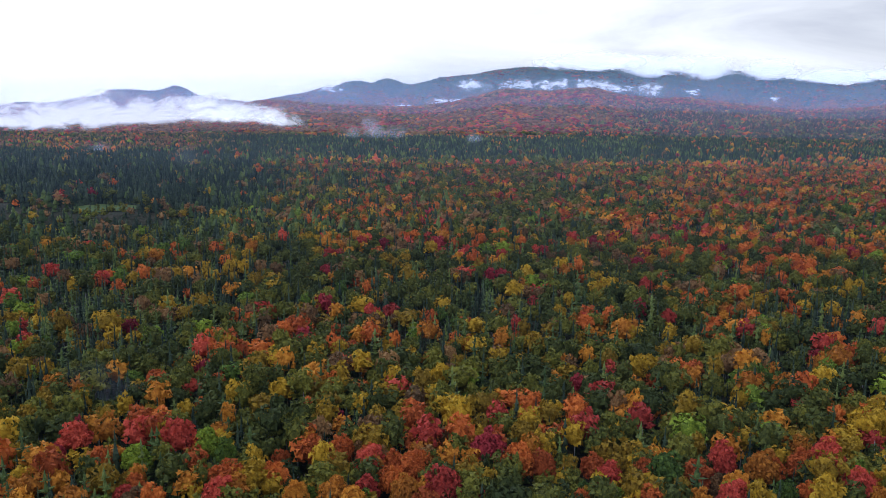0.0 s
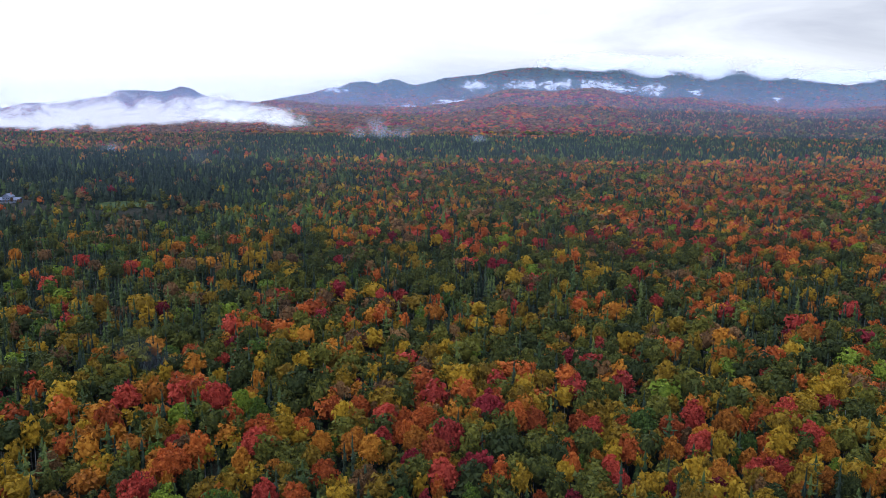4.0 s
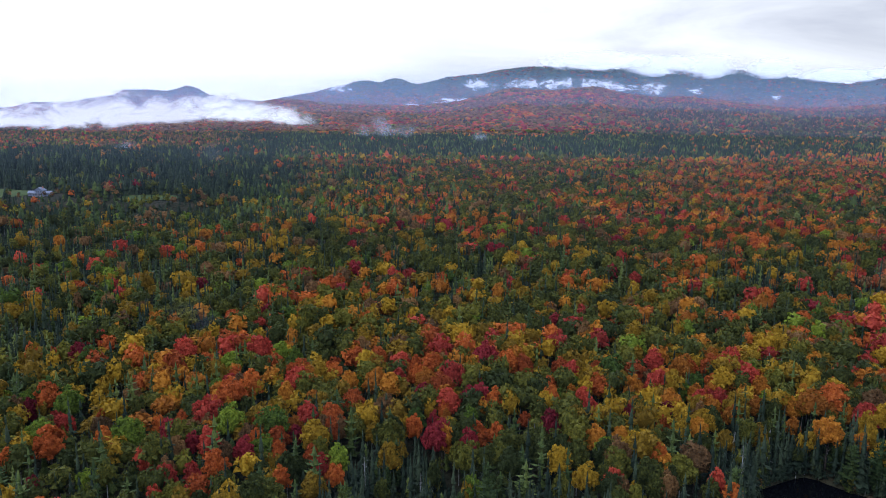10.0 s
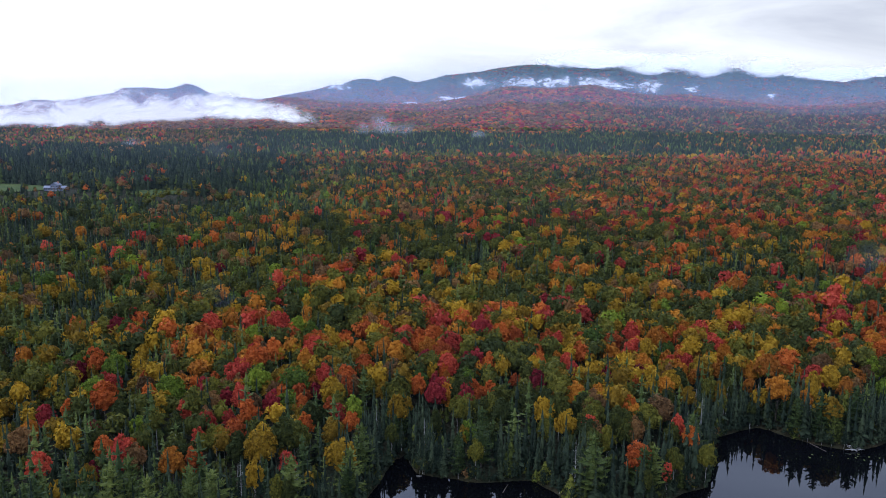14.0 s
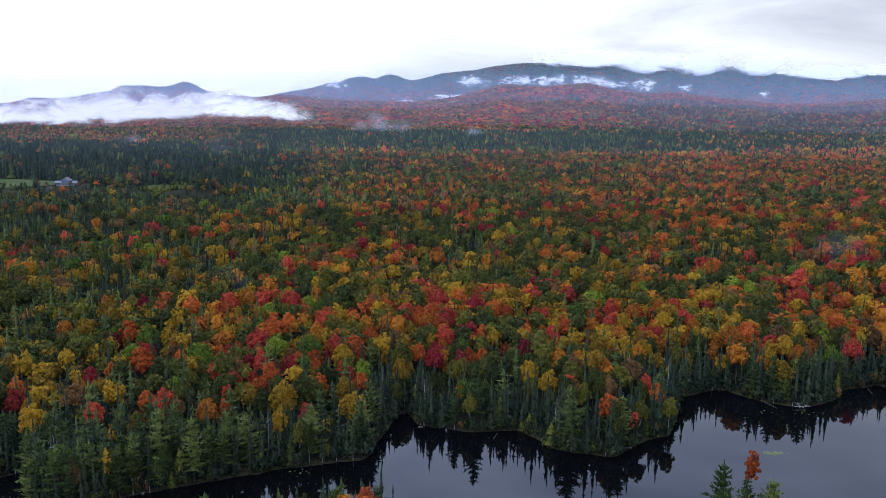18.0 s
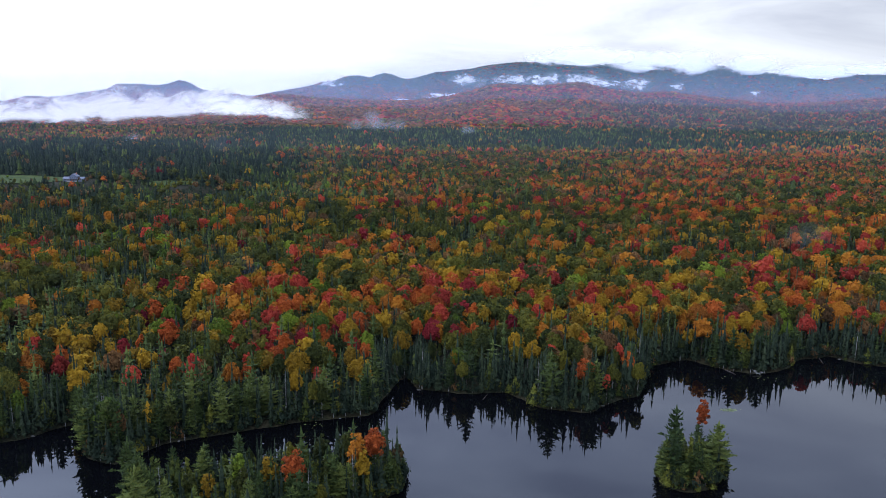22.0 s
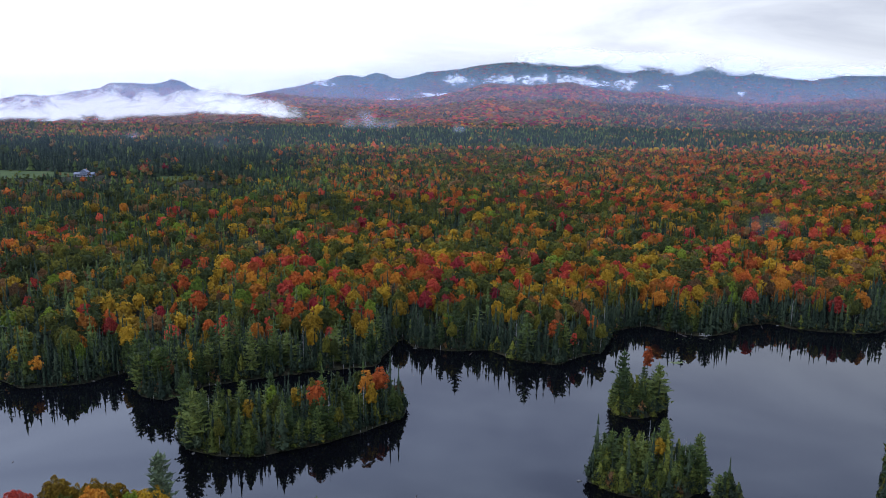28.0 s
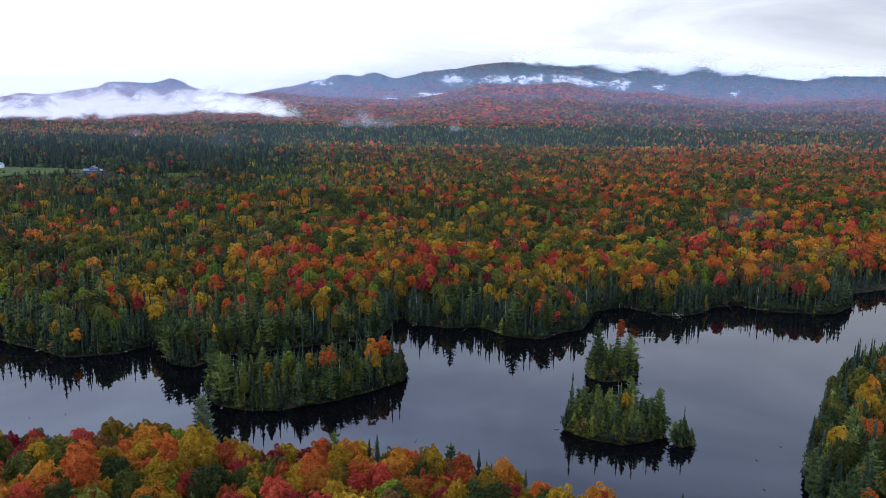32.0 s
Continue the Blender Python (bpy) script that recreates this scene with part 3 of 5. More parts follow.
MARKS.append(('red', [(-102,166,1.53),(-87,171,1.67),(-75,168,1.28),(-267,338,1.13),(-197,418,1.09),(-87,212,0.98),(-228,381,1.04),(-211,317,1.27),(87,287,0.99),(66,161,1.18),(112,177,1.22),(93,163,1.21),(119,122,1.17),(155,180,2.1),(165,204,1.91),(157,212,2.19),(51,185,1.56),(36,318,1.14),(44,204,1.48),(-83,87,0.93),(-73,78,0.83),(-69,97,0.89),(-87,55,1.07),(-73,71,0.71),(-45,58,0.55),(52,61,0.47),(37,83,0.56),(62,82,0.63),(3,369,1.74),(-4,145,1.28),(-22,146,1.03),(-5,126,1.13)]))
MARKS.append(('red', [(-95,-75,0.97),(-13,-96,1.02),(-36,-105,1.3),(18,-101,0.95),(-58,-98,1.01),(103,-71,0.66),(-93,-108,0.95),(-18,-99,0.88)]))
MARKS.append(('ember', [(-38,112,1.03),(-126,120,1.18),(-109,91,1.45),(-72,125,1.3),(-117,85,0.75),(-13,180,1.29),(16,202,1.23),(-194,267,1.34),(-147,284,1.02),(-63,73,1.05),(76,238,1.05),(-73,244,1.32),(-46,337,0.98),(-41,252,0.98),(200,372,1.51),(114,132,1.6),(50,97,0.76),(28,141,0.89),(9,108,0.89),(-95,62,0.81),(-87,62,0.65),(-88,110,0.78),(-34,125,0.96),(58,117,0.59),(18,120,0.47),(0,172,1.19),(64,549,1.59),(43,142,1.15),(138,240,1.19),(-49,92,0.59),(-98,98,0.76),(-70,-82,1.25)]))
MARKS.append(('ember', [(-81,-80,1.18),(-101,-75,0.98),(-6,-85,0.93),(7,-89,0.91),(-17,-92,0.82),(-88,-90,1.41),(-89,-103,1.29),(-83,-98,1.3),(22,-92,1.0),(-53,-85,1.21),(-45,-85,0.72),(124,-63,0.89),(-2,-98,0.96)]))
MARKS.append(('orange', [(-125,419,1.44),(-73,53,0.89),(-36,270,1.4),(98,232,2.0),(157,411,1.05),(289,628,1.71),(208,579,1.21),(169,539,1.13),(-38,117,0.76),(-65,148,1.13),(-47,129,0.92),(53,129,0.8),(126,115,0.78),(110,108,0.74),(-182,558,1.0),(-177,600,1.05),(-168,650,1.12),(-24,138,1.07),(135,152,1.32),(96,144,1.02),(28,100,0.87),(202,693,1.39),(200,478,1.94)]))
MARKS.append(('gold', [(-120,164,1.33),(-148,224,0.89),(-100,180,0.83),(-19,90,0.93),(-62,116,1.01),(-59,192,1.36),(-23,284,1.83),(-43,297,1.39),(-16,186,1.98),(-1,180,1.51),(-23,169,1.39),(-9,217,0.88),(25,325,1.37),(87,253,1.28),(64,124,1.16),(90,101,0.7),(96,131,0.97),(45,123,1.26),(30,82,0.96),(-53,61,1.22),(-51,124,0.97),(-5,114,0.91),(113,145,1.11),(-108,118,1.14),(-56,282,1.45),(-70,296,1.5),(66,190,1.29),(77,191,1.23),(6,279,1.71),(241,323,1.56),(242,339,1.36),(-62,-81,1.34)]))
MARKS.append(('gold', [(-102,-83,1.01),(-24,-86,0.84),(-31,-98,1.02),(135,-44,0.83),(-14,-104,0.85),(-23,-104,0.86),(-36,-95,0.77),(136,-37,0.79)]))
MARKS.append(('olive', [(95,200,1.43),(132,175,1.7),(-11,126,1.19),(-22,241,1.72),(0,212,1.43),(10,137,1.55),(-33,150,1.31),(-20,102,1.2),(0,103,1.36),(81,169,1.44),(118,171,1.5),(138,172,1.55),(28,224,1.64),(66,247,1.51),(-50,205,1.33),(-107,236,1.51),(-122,225,1.48),(41,381,2.02),(-58,364,1.5),(-120,139,1.38),(-157,144,1.33),(-169,156,1.17),(-75,288,1.48),(136,158,1.34),(-190,345,1.43),(90,144,1.14),(-100,-93,1.37),(-70,-103,1.24),(-41,-92,1.11),(-46,-96,1.0),(9,-101,0.95)]))
MARKS.append(('lime', [(-233,324,2.26),(-99,317,2.44),(-217,423,3.05),(-231,412,2.75),(-212,400,2.26),(26,426,2.97),(-203,225,1.15),(-117,115,0.89),(2,78,0.64),(325,609,1.52),(90,87,0.5),(-119,102,0.55),(-232,511,1.43),(-174,439,1.8),(16,425,1.68),(50,154,1.01),(138,215,1.13),(-52,-102,1.34),(-93,-88,1.13),(14,-106,0.93),(-77,-95,0.96)]))
MARKS.append(("pine", [(60, 5, 1.2), (66, 4, 0.8), (73, 9, 1.15), (70, 16, 0.8), (63, 11, 0.8), (70, -41, 0.9), (47, -38, 0.85), (63, -33, 0.85), (-77, -17, 1.25), (-72, -25, 1.15), (-79, -9, 1.0)]))
MARKS.append(("spruce", [(43, -38, 1.0), (50, -45, 0.95), (61, -46, 0.9), (66, -45, 0.8), (-58, -28, 1.1), (-46, -26, 1.0), (-14, 2, 1.0), (-17, 6, 1.1), (-22, 4, 0.9), (-17, -76, 1.0), (3, -83, 1.0), (13, -84, 0.9), (22, -87, 0.8), (55, -103, 0.9), (60, -104, 0.8), (-105, -68, 0.8)]))
MARKS.append(("pine", [(52, -34, 0.7)]))
MARKS.append(("cedar", [(75, -50, 0.62), (57, -50, 0.95), (59, 2, 0.9), (65, 14, 1.0), (-55, -29, 0.9), (-47, -25, 1.0), (-33, -18, 0.85)]))
MARKS.append(("pine", [(-26, -82, 0.85), (4, -84, 0.9), (51, -107, 0.7)]))
MARKS.append(("spruce", [(-93, -75, 0.85), (-81, -72, 0.9), (-90, -72, 0.7), (-71, -74, 0.8), (-15, -82, 1.0), (8, -86, 0.95), (11, -87, 1.0), (0, -89, 0.85), (14, -91, 0.9), (34, -102, 0.7), (41, -105, 0.75), (46, -106, 0.7)]))


def field_one(x, y):
    return ((x + 520) / 105) ** 2 + ((y - 612) / 44) ** 2 < 1


def field_two(x, y):
    return ((x + 300) / 30) ** 2 + ((y - 600) / 22) ** 2 < 1


def mixture(x, y, d):
    """Shares of the ten commonest sorts of tree at each place."""
    w = np.tile(np.array([0.016, 0.044, 0.056, 0.056, 0.078, 0.28, 0.025, 0.045, 0.42, 0.12]), (len(x), 1))
    grove = fractal(x * 0.016, y * 0.016, 2) - 0.5
    warm = fractal(x * 0.022 + 31, y * 0.022 + 7, 2) - 0.5
    left, right = smooth(-30, -190, x), smooth(40, 220, x)
    fir = 1.5 * left * smooth(900, 500, y) + 1.0 * np.exp(-(((y - 365) / 75) ** 2)) * smooth(190, 60, x) + 0.45 * smooth(230, 320, y) + 2.4 * grove
    fir = fir + 1.2 * np.exp(-(((y - 240) / 50) ** 2) - ((x - 230) / 80) ** 2)
    fir = fir + 55.0 * smooth(600, 680, y) * smooth(-0.20, -0.32, x / (y + 131)) * smooth(1350, 1150, y + 300 * grove) + 60 * smooth(-0.34, -0.22, x / (y + 131)) * smooth(1180, 1380, y) * smooth(2100, 1850, y) * smooth(520, 260, x - 0.25 * (y - 1000))
    fir = fir - 1.6 * np.exp(-(((x + 10) / 70) ** 2) - ((y - 200) / 60) ** 2) - 1.2 * smooth(60, 160, x) * smooth(330, 200, y)
    fir = fir + 14 * smooth(1250, 1450, y) * smooth(2450, 2200, y) * smooth(150, 350, x)
    hills = smooth(2000, 2200, y)
    tops = smooth(3400, 3500, y) * smooth(115, 205, land(x, y) + 340 * grove) if y.max() > 3400 else 0.0
    fir = fir * (1 - hills) + (5.0 * grove - 1.45 + 14 * tops) * hills
    fir = fir + 3 * smooth(-0.22, -0.02, x / (y + 131)) * smooth(2300, 2000, y + 900 * grove) * smooth(1950, 2050, y)
    fir = fir + 30 * smooth(2000, 2150, y) * smooth(2880, 2680, y) * smooth(0.16, 0.26, x / (y + 131) + 0.15 * grove)
    w[:, 8:] *= np.clip(1 + fir, 0.12, 60)[:, None]
    w[:, 9] *= 1 - 0.85 * smooth(560, 640, y) * smooth(-0.20, -0.30, x / (y + 131))
    hot = np.clip(1 + 0.6 * right + 2.2 * warm - 0.9 * left * smooth(1200, 700, y) + 0.9 * hills + 0.9 * smooth(600, 900, y) * smooth(100, 300, x), 0.15, 4)
    w[:, :4] *= hot[:, None]
    bright = np.exp(-(((x + 10) / 120) ** 2) - ((y - 195) / 80) ** 2)
    w[:, 4] *= 1 + 1.5 * bright
    w[:, 5] *= 1 + 0.8 * bright
    w[:, 2:4] *= (1 + 1.0 * bright + 0.5 * right * smooth(300, 200, y))[:, None]
    w[:, 8:] *= (1 - 0.3 * bright - 0.2 * right * smooth(300, 200, y))[:, None]
    band = np.exp(-(((x + 40) / 130) ** 2) - ((y - 640) / 120) ** 2)
    w[:, 2:5] *= (1 + 1.3 * band)[:, None]
    w[:, 4:7] *= (1 - 0.7 * hills)[:, None]
    w[:, :2] *= (1 - 0.15 * hills)[:, None]
    w[:, 7] *= 1 + 1.6 * hills + 0.3 * right
    w[:, :3] *= (1 + 0.8 * smooth(3400, 3500, y))[:, None]
    w[:, :4] *= (1 - 0.5 * smooth(430, 330, y) * smooth(260, 180, np.abs(x)))[:, None]
    w[:, :2] *= (1 - 0.5 * smooth(430, 330, y) * smooth(260, 180, np.abs(x)))[:, None]
    fore = smooth(-45, -60, y) * smooth(70, 30, x)
    w[:, 8:] *= (1 - 0.86 * fore)[:, None]
    w[:, :2] *= (1 + 3.0 * fore)[:, None]
    w[:, 2:4] *= (1 + 6.5 * fore)[:, None]
    w[:, 4] *= 1 + 2.6 * fore
    w[:, 7] *= 1 - 0.7 * fore
    w[:, 6] *= 1 + 0.6 * fore
    w[:, 5] *= 1 - 0.1 * fore
    bay = smooth(270, 190, y) * (1 - fore)
    w[:, 8:] *= (1 + 0.1 * bay)[:, None]
    w[:, 1:5] *= (1 + np.array([0.6, 1.0, 1.0, 0.9])[None] * bay[:, None])
    w[:, 6] *= 0.9
    mid = smooth(260, 360, y) * smooth(1250, 1100, y) * smooth(-160, 0, x)
    w[:, 5] *= 1 + 0.7 * mid
    w[:, 8:] *= (1 - 0.60 * mid * (0.5 + 0.5 * smooth(-50, 120, x)))[:, None]
    far_ = smooth(330, 600, y)
    w[:, :2] *= (1 - 0.5 * far_)[:, None]
    w[:, 2:4] *= (1 + 0.15 * far_)[:, None]
    w[:, 4] *= 1 - 0.55 * far_
    w[:, 3] *= 1 - 0.3 * far_
    w[:, 5] *= 1 + 0.25 * far_
    w[:, 7] *= 1 + 2.0 * far_
    w[:, 6] *= 1 - 0.4 * far_
    # the foothills have turned to dull maroon and rose
    maroon = np.maximum(hills, smooth(1250, 1400, y) * smooth(-0.14, -0.24, x / (y + 131)))
    w[:, 3:5] *= (1 - 0.72 * maroon)[:, None]
    w[:, 2] *= 1 - 0.35 * maroon
    w[:, 0] *= 1 + 1.5 * maroon
    w[:, 1] *= 1 + 0.7 * maroon
    w[:, 7] *= 1 + 1.6 * maroon
    # like stands by like: each sort has its own groves
    wide = np.where(y > 3300, 0.010, np.where(y > 2000, 0.013, np.where(y > 1000, 0.018, 0.030)))
    for k in range(10):
        w[:, k] *= np.exp((np.where(y > 1000, 8.0, 5.2) if k < 8 else 4.0) * (fractal(x * wide + 13.7 * k, y * wide + 29.1 * k, 2) - 0.5))
    w = w / w.sum(1, keepdims=True)
    w[:, :8] *= (1 - 0.97 * smooth(6, 3, d) * smooth(400, 250, y) * (1 - fore))[:, None]
    # firs and pines crowd along the water and on the isles
    deep = d * (1 - 0.2 * smooth(-40, -90, x) - 0.6 * smooth(75, 100, x) * smooth(30, 0, y) - 0.5 * np.exp(-(((x + 62) / 38) ** 2) - ((y - 48) / 30) ** 2)) + 14 * (fractal(x * 0.06 + 5, y * 0.06, 2) - 0.5)
    edge = smooth(20, 6, deep) * smooth(400, 250, y) * (1 - fore)
    w[:, 8] += (9.0 - 6.5 * smooth(-40, -90, x)) * edge
    w[:, 9] += 2.2 * edge * smooth(-50, -95, x) + 0.8 * edge
    isle = (x > 35) & (x < 82) & (y > -56) & (y < 24)
    big = (x > -86) & (x < -8) & (y > -34) & (y < 17)
    w[isle, 9] += 12.0
    w[big, 9] += 0.5
    w[isle | big, 8] += 2.0
    w[isle, :8] = 0
    w[big, 4] = 0
    w[:, :4] *= (1 - 0.5 * big)[:, None]
    w[big, 5:8] *= 0.15
    return w / w.sum(1, keepdims=True)


def scatter(x0, x1, y0, y1, step, r, outside=False):
    """Places about step apart on dry land, inside a wedge that widens away from the lake."""
    nx, ny = int((x1 - x0) / step), int((y1 - y0) / (step * 0.9))
    ix, iy = np.meshgrid(np.arange(nx), np.arange(ny), indexing="ij")
    x = x0 + (ix + 0.5 * (iy % 2) + 0.85 * r.rand(nx, ny)) * step
    y = y0 + (iy + 0.85 * r.rand(nx, ny)) * step * 0.9
    x, y = x.ravel(), y.ravel()
    wedge = np.abs(x) < 0.64 * (y + 262) + 22
    wedge = (wedge & (y > -140)) != outside
    ok = wedge & ~field_one(x, y) & ~field_two(x, y) & (np.hypot(x + 405, y - 600) > 24) & (np.hypot(x + 541, y - 640) > 20)
    return x[ok], y[ok]


def choose(w, r):
    return (w.cumsum(1) < r.rand(len(w), 1)).sum(1).clip(0, 9)


r = np.random.RandomState(3)
cells = []          # x, y, sort, size
marks = np.array([(x, y, KINDS.index("olive" if k == "lime" and y < -60 else k), min(1.45, max(0.7 if k in BROAD else 0.45, s * (1.35 if k == "lime" else 1.0)))) for k, some in MARKS for x, y, s in some])
for m in marks:
    while m[1] < -60 and shore(m[:1], m[1:2])[0] < 0.9:
        m[1] -= 0.8
marks = marks[shore(marks[:, 0], marks[:, 1]) > np.where(marks[:, 2] < 8, 2.6, 0.4)]
bands = [(-330, 330, -140, 170, 4.1, 4.0), (-480, 480, 170, 480, 4.8, 4.5), (-800, 800, 480, 1080, 6.8, 6.6), (-1500, 1500, 1080, 2000, 9.5, 9.5), (-2150, 2150, 2000, 3180, 13.5, 13.5), (-2850, 2850, 3480, 4360, 19.0, 19.0)]
for bx0, bx1, by0, by1, apart, step in bands:
    x, y = scatter(bx0, bx1, by0, by1, apart, r)
    d = shore(x, y) if by0 < 200 else np.full(len(x), 200.0)
    ok = d > 0.25
    if by0 < 200:
        # inland the trees stand wider than along the water
        ok &= (d < 8) | (y < -55) | (r.rand(len(x)) < 0.8)
        ok &= ~((y < -30) & (y > -122) & (x > 60) & (x < 90) & (d > 14))
    x, y, d = x[ok], y[ok], d[ok]
    sort = choose(mixture(x, y, d), r)
    size = 0.72 + 0.56 * r.rand(len(x)) ** 1.2
    size = np.where(sort >= 8, 0.34 + 0.16 * smooth(12, 26, d) + 0.74 * r.rand(len(x)) ** 1.3, size)
    size = np.where((sort == 9) & (y < 480), 0.66 + 0.5 * r.rand(len(x)), size)
    if by0 >= 480:
        size = np.where(sort >= 8, 0.62 + 0.6 * r.rand(len(x)), size)
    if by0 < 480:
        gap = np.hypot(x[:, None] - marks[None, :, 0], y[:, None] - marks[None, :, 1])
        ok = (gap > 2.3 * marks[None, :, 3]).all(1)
        # trees on the camera's side of marked crowns shrink to keep them in view
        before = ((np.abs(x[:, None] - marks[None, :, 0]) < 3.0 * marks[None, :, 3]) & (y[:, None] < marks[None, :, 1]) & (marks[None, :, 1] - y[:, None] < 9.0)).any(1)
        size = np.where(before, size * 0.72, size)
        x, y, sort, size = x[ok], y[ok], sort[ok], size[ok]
    size = np.where((x > -86) & (x < -8) & (y > -34) & (y < 17), size * 0.85, size)
    size = np.where((x > 35) & (x < 82) & (y > -56) & (y < 24), size * 0.68, size)
    size = np.where((x > -620) & (x < -240) & (y > 545) & (y < 586), size * np.where(y < 566, 0.7, 0.45), size)
    cells.append(np.stack([x, y, sort, size, np.full(len(x), step)], 1))
# woods round the rest of the lake and behind
x, y = scatter(-360, 360, -340, 175, 7.2, r, True)
d = shore(x, y)
x, y, d = x[d > 1], y[d > 1], d[d > 1]
cells.append(np.stack([x, y, choose(mixture(x, y, d), r), 0.8 + 0.35 * r.rand(len(x)), np.full(len(x), 7.2)], 1))
# the isles are crowded with young firs and pines
x, y = r.rand(60000) * 175 - 90, r.rand(60000) * 80 - 56
d = shore(x, y)
ok = (d > 0.6) & (((x > 35) & (x < 82) & (y < 24)) | ((x > -86) & (x < -8) & (y > -34) & (y < 17)))
x, y = x[ok], y[ok]
_, first = np.unique(np.round(x / 3.2).astype(int) * 1000 + np.round(y / 3.2).astype(int), return_index=True)
x, y = x[first], y[first]
lot = r.rand(len(x))
d = shore(x, y)
sort = np.where(lot < 0.36, 8, np.where(lot < 0.74, 10, np.where(lot < 0.91, 9, 10)))
sort = np.where((x > 0) & (sort == 8) & (r.rand(len(x)) < 0.5), 10, sort)
size = (0.46 + 0.34 * r.rand(len(x)) + 0.16 * smooth(1, 7, d)) * np.where(x > 0, 0.92, 1.0)
cells.append(np.stack([x, y, sort, size, np.full(len(x), 4.0)], 1))
# a belt of slender firs behind the waterline
x, y = r.rand(90000) * 420 - 190, r.rand(90000) * 170 - 10
d = shore(x, y)
ok = (d > 1.8) & (d < 11) & ~((x > 35) & (x < 82) & (y < 24)) & ~((x > -86) & (x < -8) & (y > -34) & (y < 17))
x, y = x[ok], y[ok]
_, first = np.unique(np.round(x / 3.3).astype(int) * 1000 + np.round(y / 3.3).astype(int), return_index=True)
x, y = x[first], y[first]
lot = r.rand(len(x))
cells.append(np.stack([x, y, np.where(lot < 0.88, 8, np.where(lot < 0.93, 10, np.where(lot < 0.98, 9, 5))), 0.60 + 0.48 * r.rand(len(x)), np.full(len(x), 4.0)], 1))
# tall pines, cedars and firs stand thick along the eastern shore
x, y = r.rand(9000) * 95 + 78, r.rand(9000) * 120 - 88
d = shore(x, y)
x, y, d = x[(d > 0.8) & (d < 34)], y[(d > 0.8) & (d < 34)], d[(d > 0.8) & (d < 34)]
_, first = np.unique(np.round(x / 4.4).astype(int) * 1000 + np.round(y / 4.4).astype(int), return_index=True)
x, y, d = x[first], y[first], d[first]
lot = r.rand(len(x))
sort = np.where(lot < 0.30, 9, np.where(lot < 0.56, 10, np.where(lot < 0.86, 8, np.where(lot < 0.93, 4, 3))))
sort = np.where((sort < 8) & (d < 9), 8, sort)
cells.append(np.stack([x, y, sort, (0.62 + 0.4 * r.rand(len(x))) * np.where(sort < 8, 0.9, 1.0), np.full(len(x), 4.0)], 1))
# young firs and shrubs fill the gaps between the great crowns
x, y = scatter(-300, 300, -125, 250, 6.2, r)
d = shore(x, y)
ok = (d > 3) & ~((x > 35) & (x < 82) & (y < 24)) & ~((x > -86) & (x < -8) & (y > -34) & (y < 17)) & (np.hypot(x, y + 259) > 60)
x, y = x[ok], y[ok]
lot = r.rand(len(x))
cells.append(np.stack([x, y, np.where(lot < 0.66, 8, np.where(lot < 0.88, 5, np.where(lot < 0.92, 4, 9))), np.where(lot < 0.62, 0.32 + 0.36 * r.rand(len(x)), 0.36 + 0.2 * r.rand(len(x))), np.full(len(x), 4.2)], 1))
# slim firs stand among the crowns of the middle forest
x, y = scatter(-420, 420, 170, 540, 8.4, r)
# firs are left out where they would hide marked crowns from the camera
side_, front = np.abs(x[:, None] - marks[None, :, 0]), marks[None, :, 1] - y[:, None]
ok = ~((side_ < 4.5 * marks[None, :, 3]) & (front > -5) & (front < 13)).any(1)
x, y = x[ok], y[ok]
cells.append(np.stack([x, y, np.where(r.rand(len(x)) < 0.8, 8, 9), 0.62 + 0.5 * r.rand(len(x)), np.full(len(x), 4.5)], 1))
# a close front row of young firs right along the waterline
x, y = r.rand(70000) * 420 - 190, r.rand(70000) * 215 - 58
d = shore(x, y)
ok = (d > 0.1) & (d < 1.5)
x, y = x[ok], y[ok]
_, first = np.unique(np.round(x / 2.4).astype(int) * 1000 + np.round(y / 2.4).astype(int), return_index=True)
x, y = x[first], y[first]
sort = np.where(r.rand(len(x)) < 0.82, 8, np.where(r.rand(len(x)) < 0.75, 10, 5))
sort = np.where((x > 35) & (x < 82) & (y < 24) & ((sort < 8) | (r.rand(len(x)) < 0.6)), 10, sort)
low = ((x > 35) & (x < 82) & (y < 24)) | ((x > -86) & (x < -8) & (y < 17))
cells.append(np.stack([x, y, sort, (0.30 + 0.46 * r.rand(len(x))) * np.where(low, 0.8, 1.0), np.full(len(x), 4.0)], 1))
cells.append(np.stack([marks[:, 0], marks[:, 1], marks[:, 2], marks[:, 3], np.where(marks[:, 1] < 170, 4.0, 4.5)], 1))
cells = np.concatenate(cells)
cz = on_ground(cells[:, 0], cells[:, 1]) - 1.0 * (cells[:, 1] > 2000)
print("trees", len(cells), [int((cells[:, 4] == b[5]).sum()) for b in bands])

# the stands that are flown past closest: every tree a thing of its own
protos = {}


def proto(sort, variant, fine):
    kind = KINDS[sort]
    if (sort, variant, fine) in protos:
        return protos[sort, variant, fine], True
    shape = "broad" if sort < 8 else kind
    tree = new(TREE_NAME[kind])
    tagged(tree, LABEL[kind], "tree", group=kind + " trees by the lake")
    if sort < 8:
        tv, tf = broad_trunk(variant)
    else:
        tv, tf = conifer_trunk({"spruce": 14.0, "pine": 15.5, "cedar": 10.0}[kind])
    pale = kind in ("gold", "olive")
    link_mesh("trunk", tv, tf, BARK_PALE if pale else BARK_GREY if kind == "spruce" else BARK_DARK, tree)
    cv, cf = FINE[variant] if fine else NEAR[shape][variant]
    link_mesh("crown", cv, cf, LEAF[kind], tree)
    protos[sort, variant, fine] = tree
    return tree, False


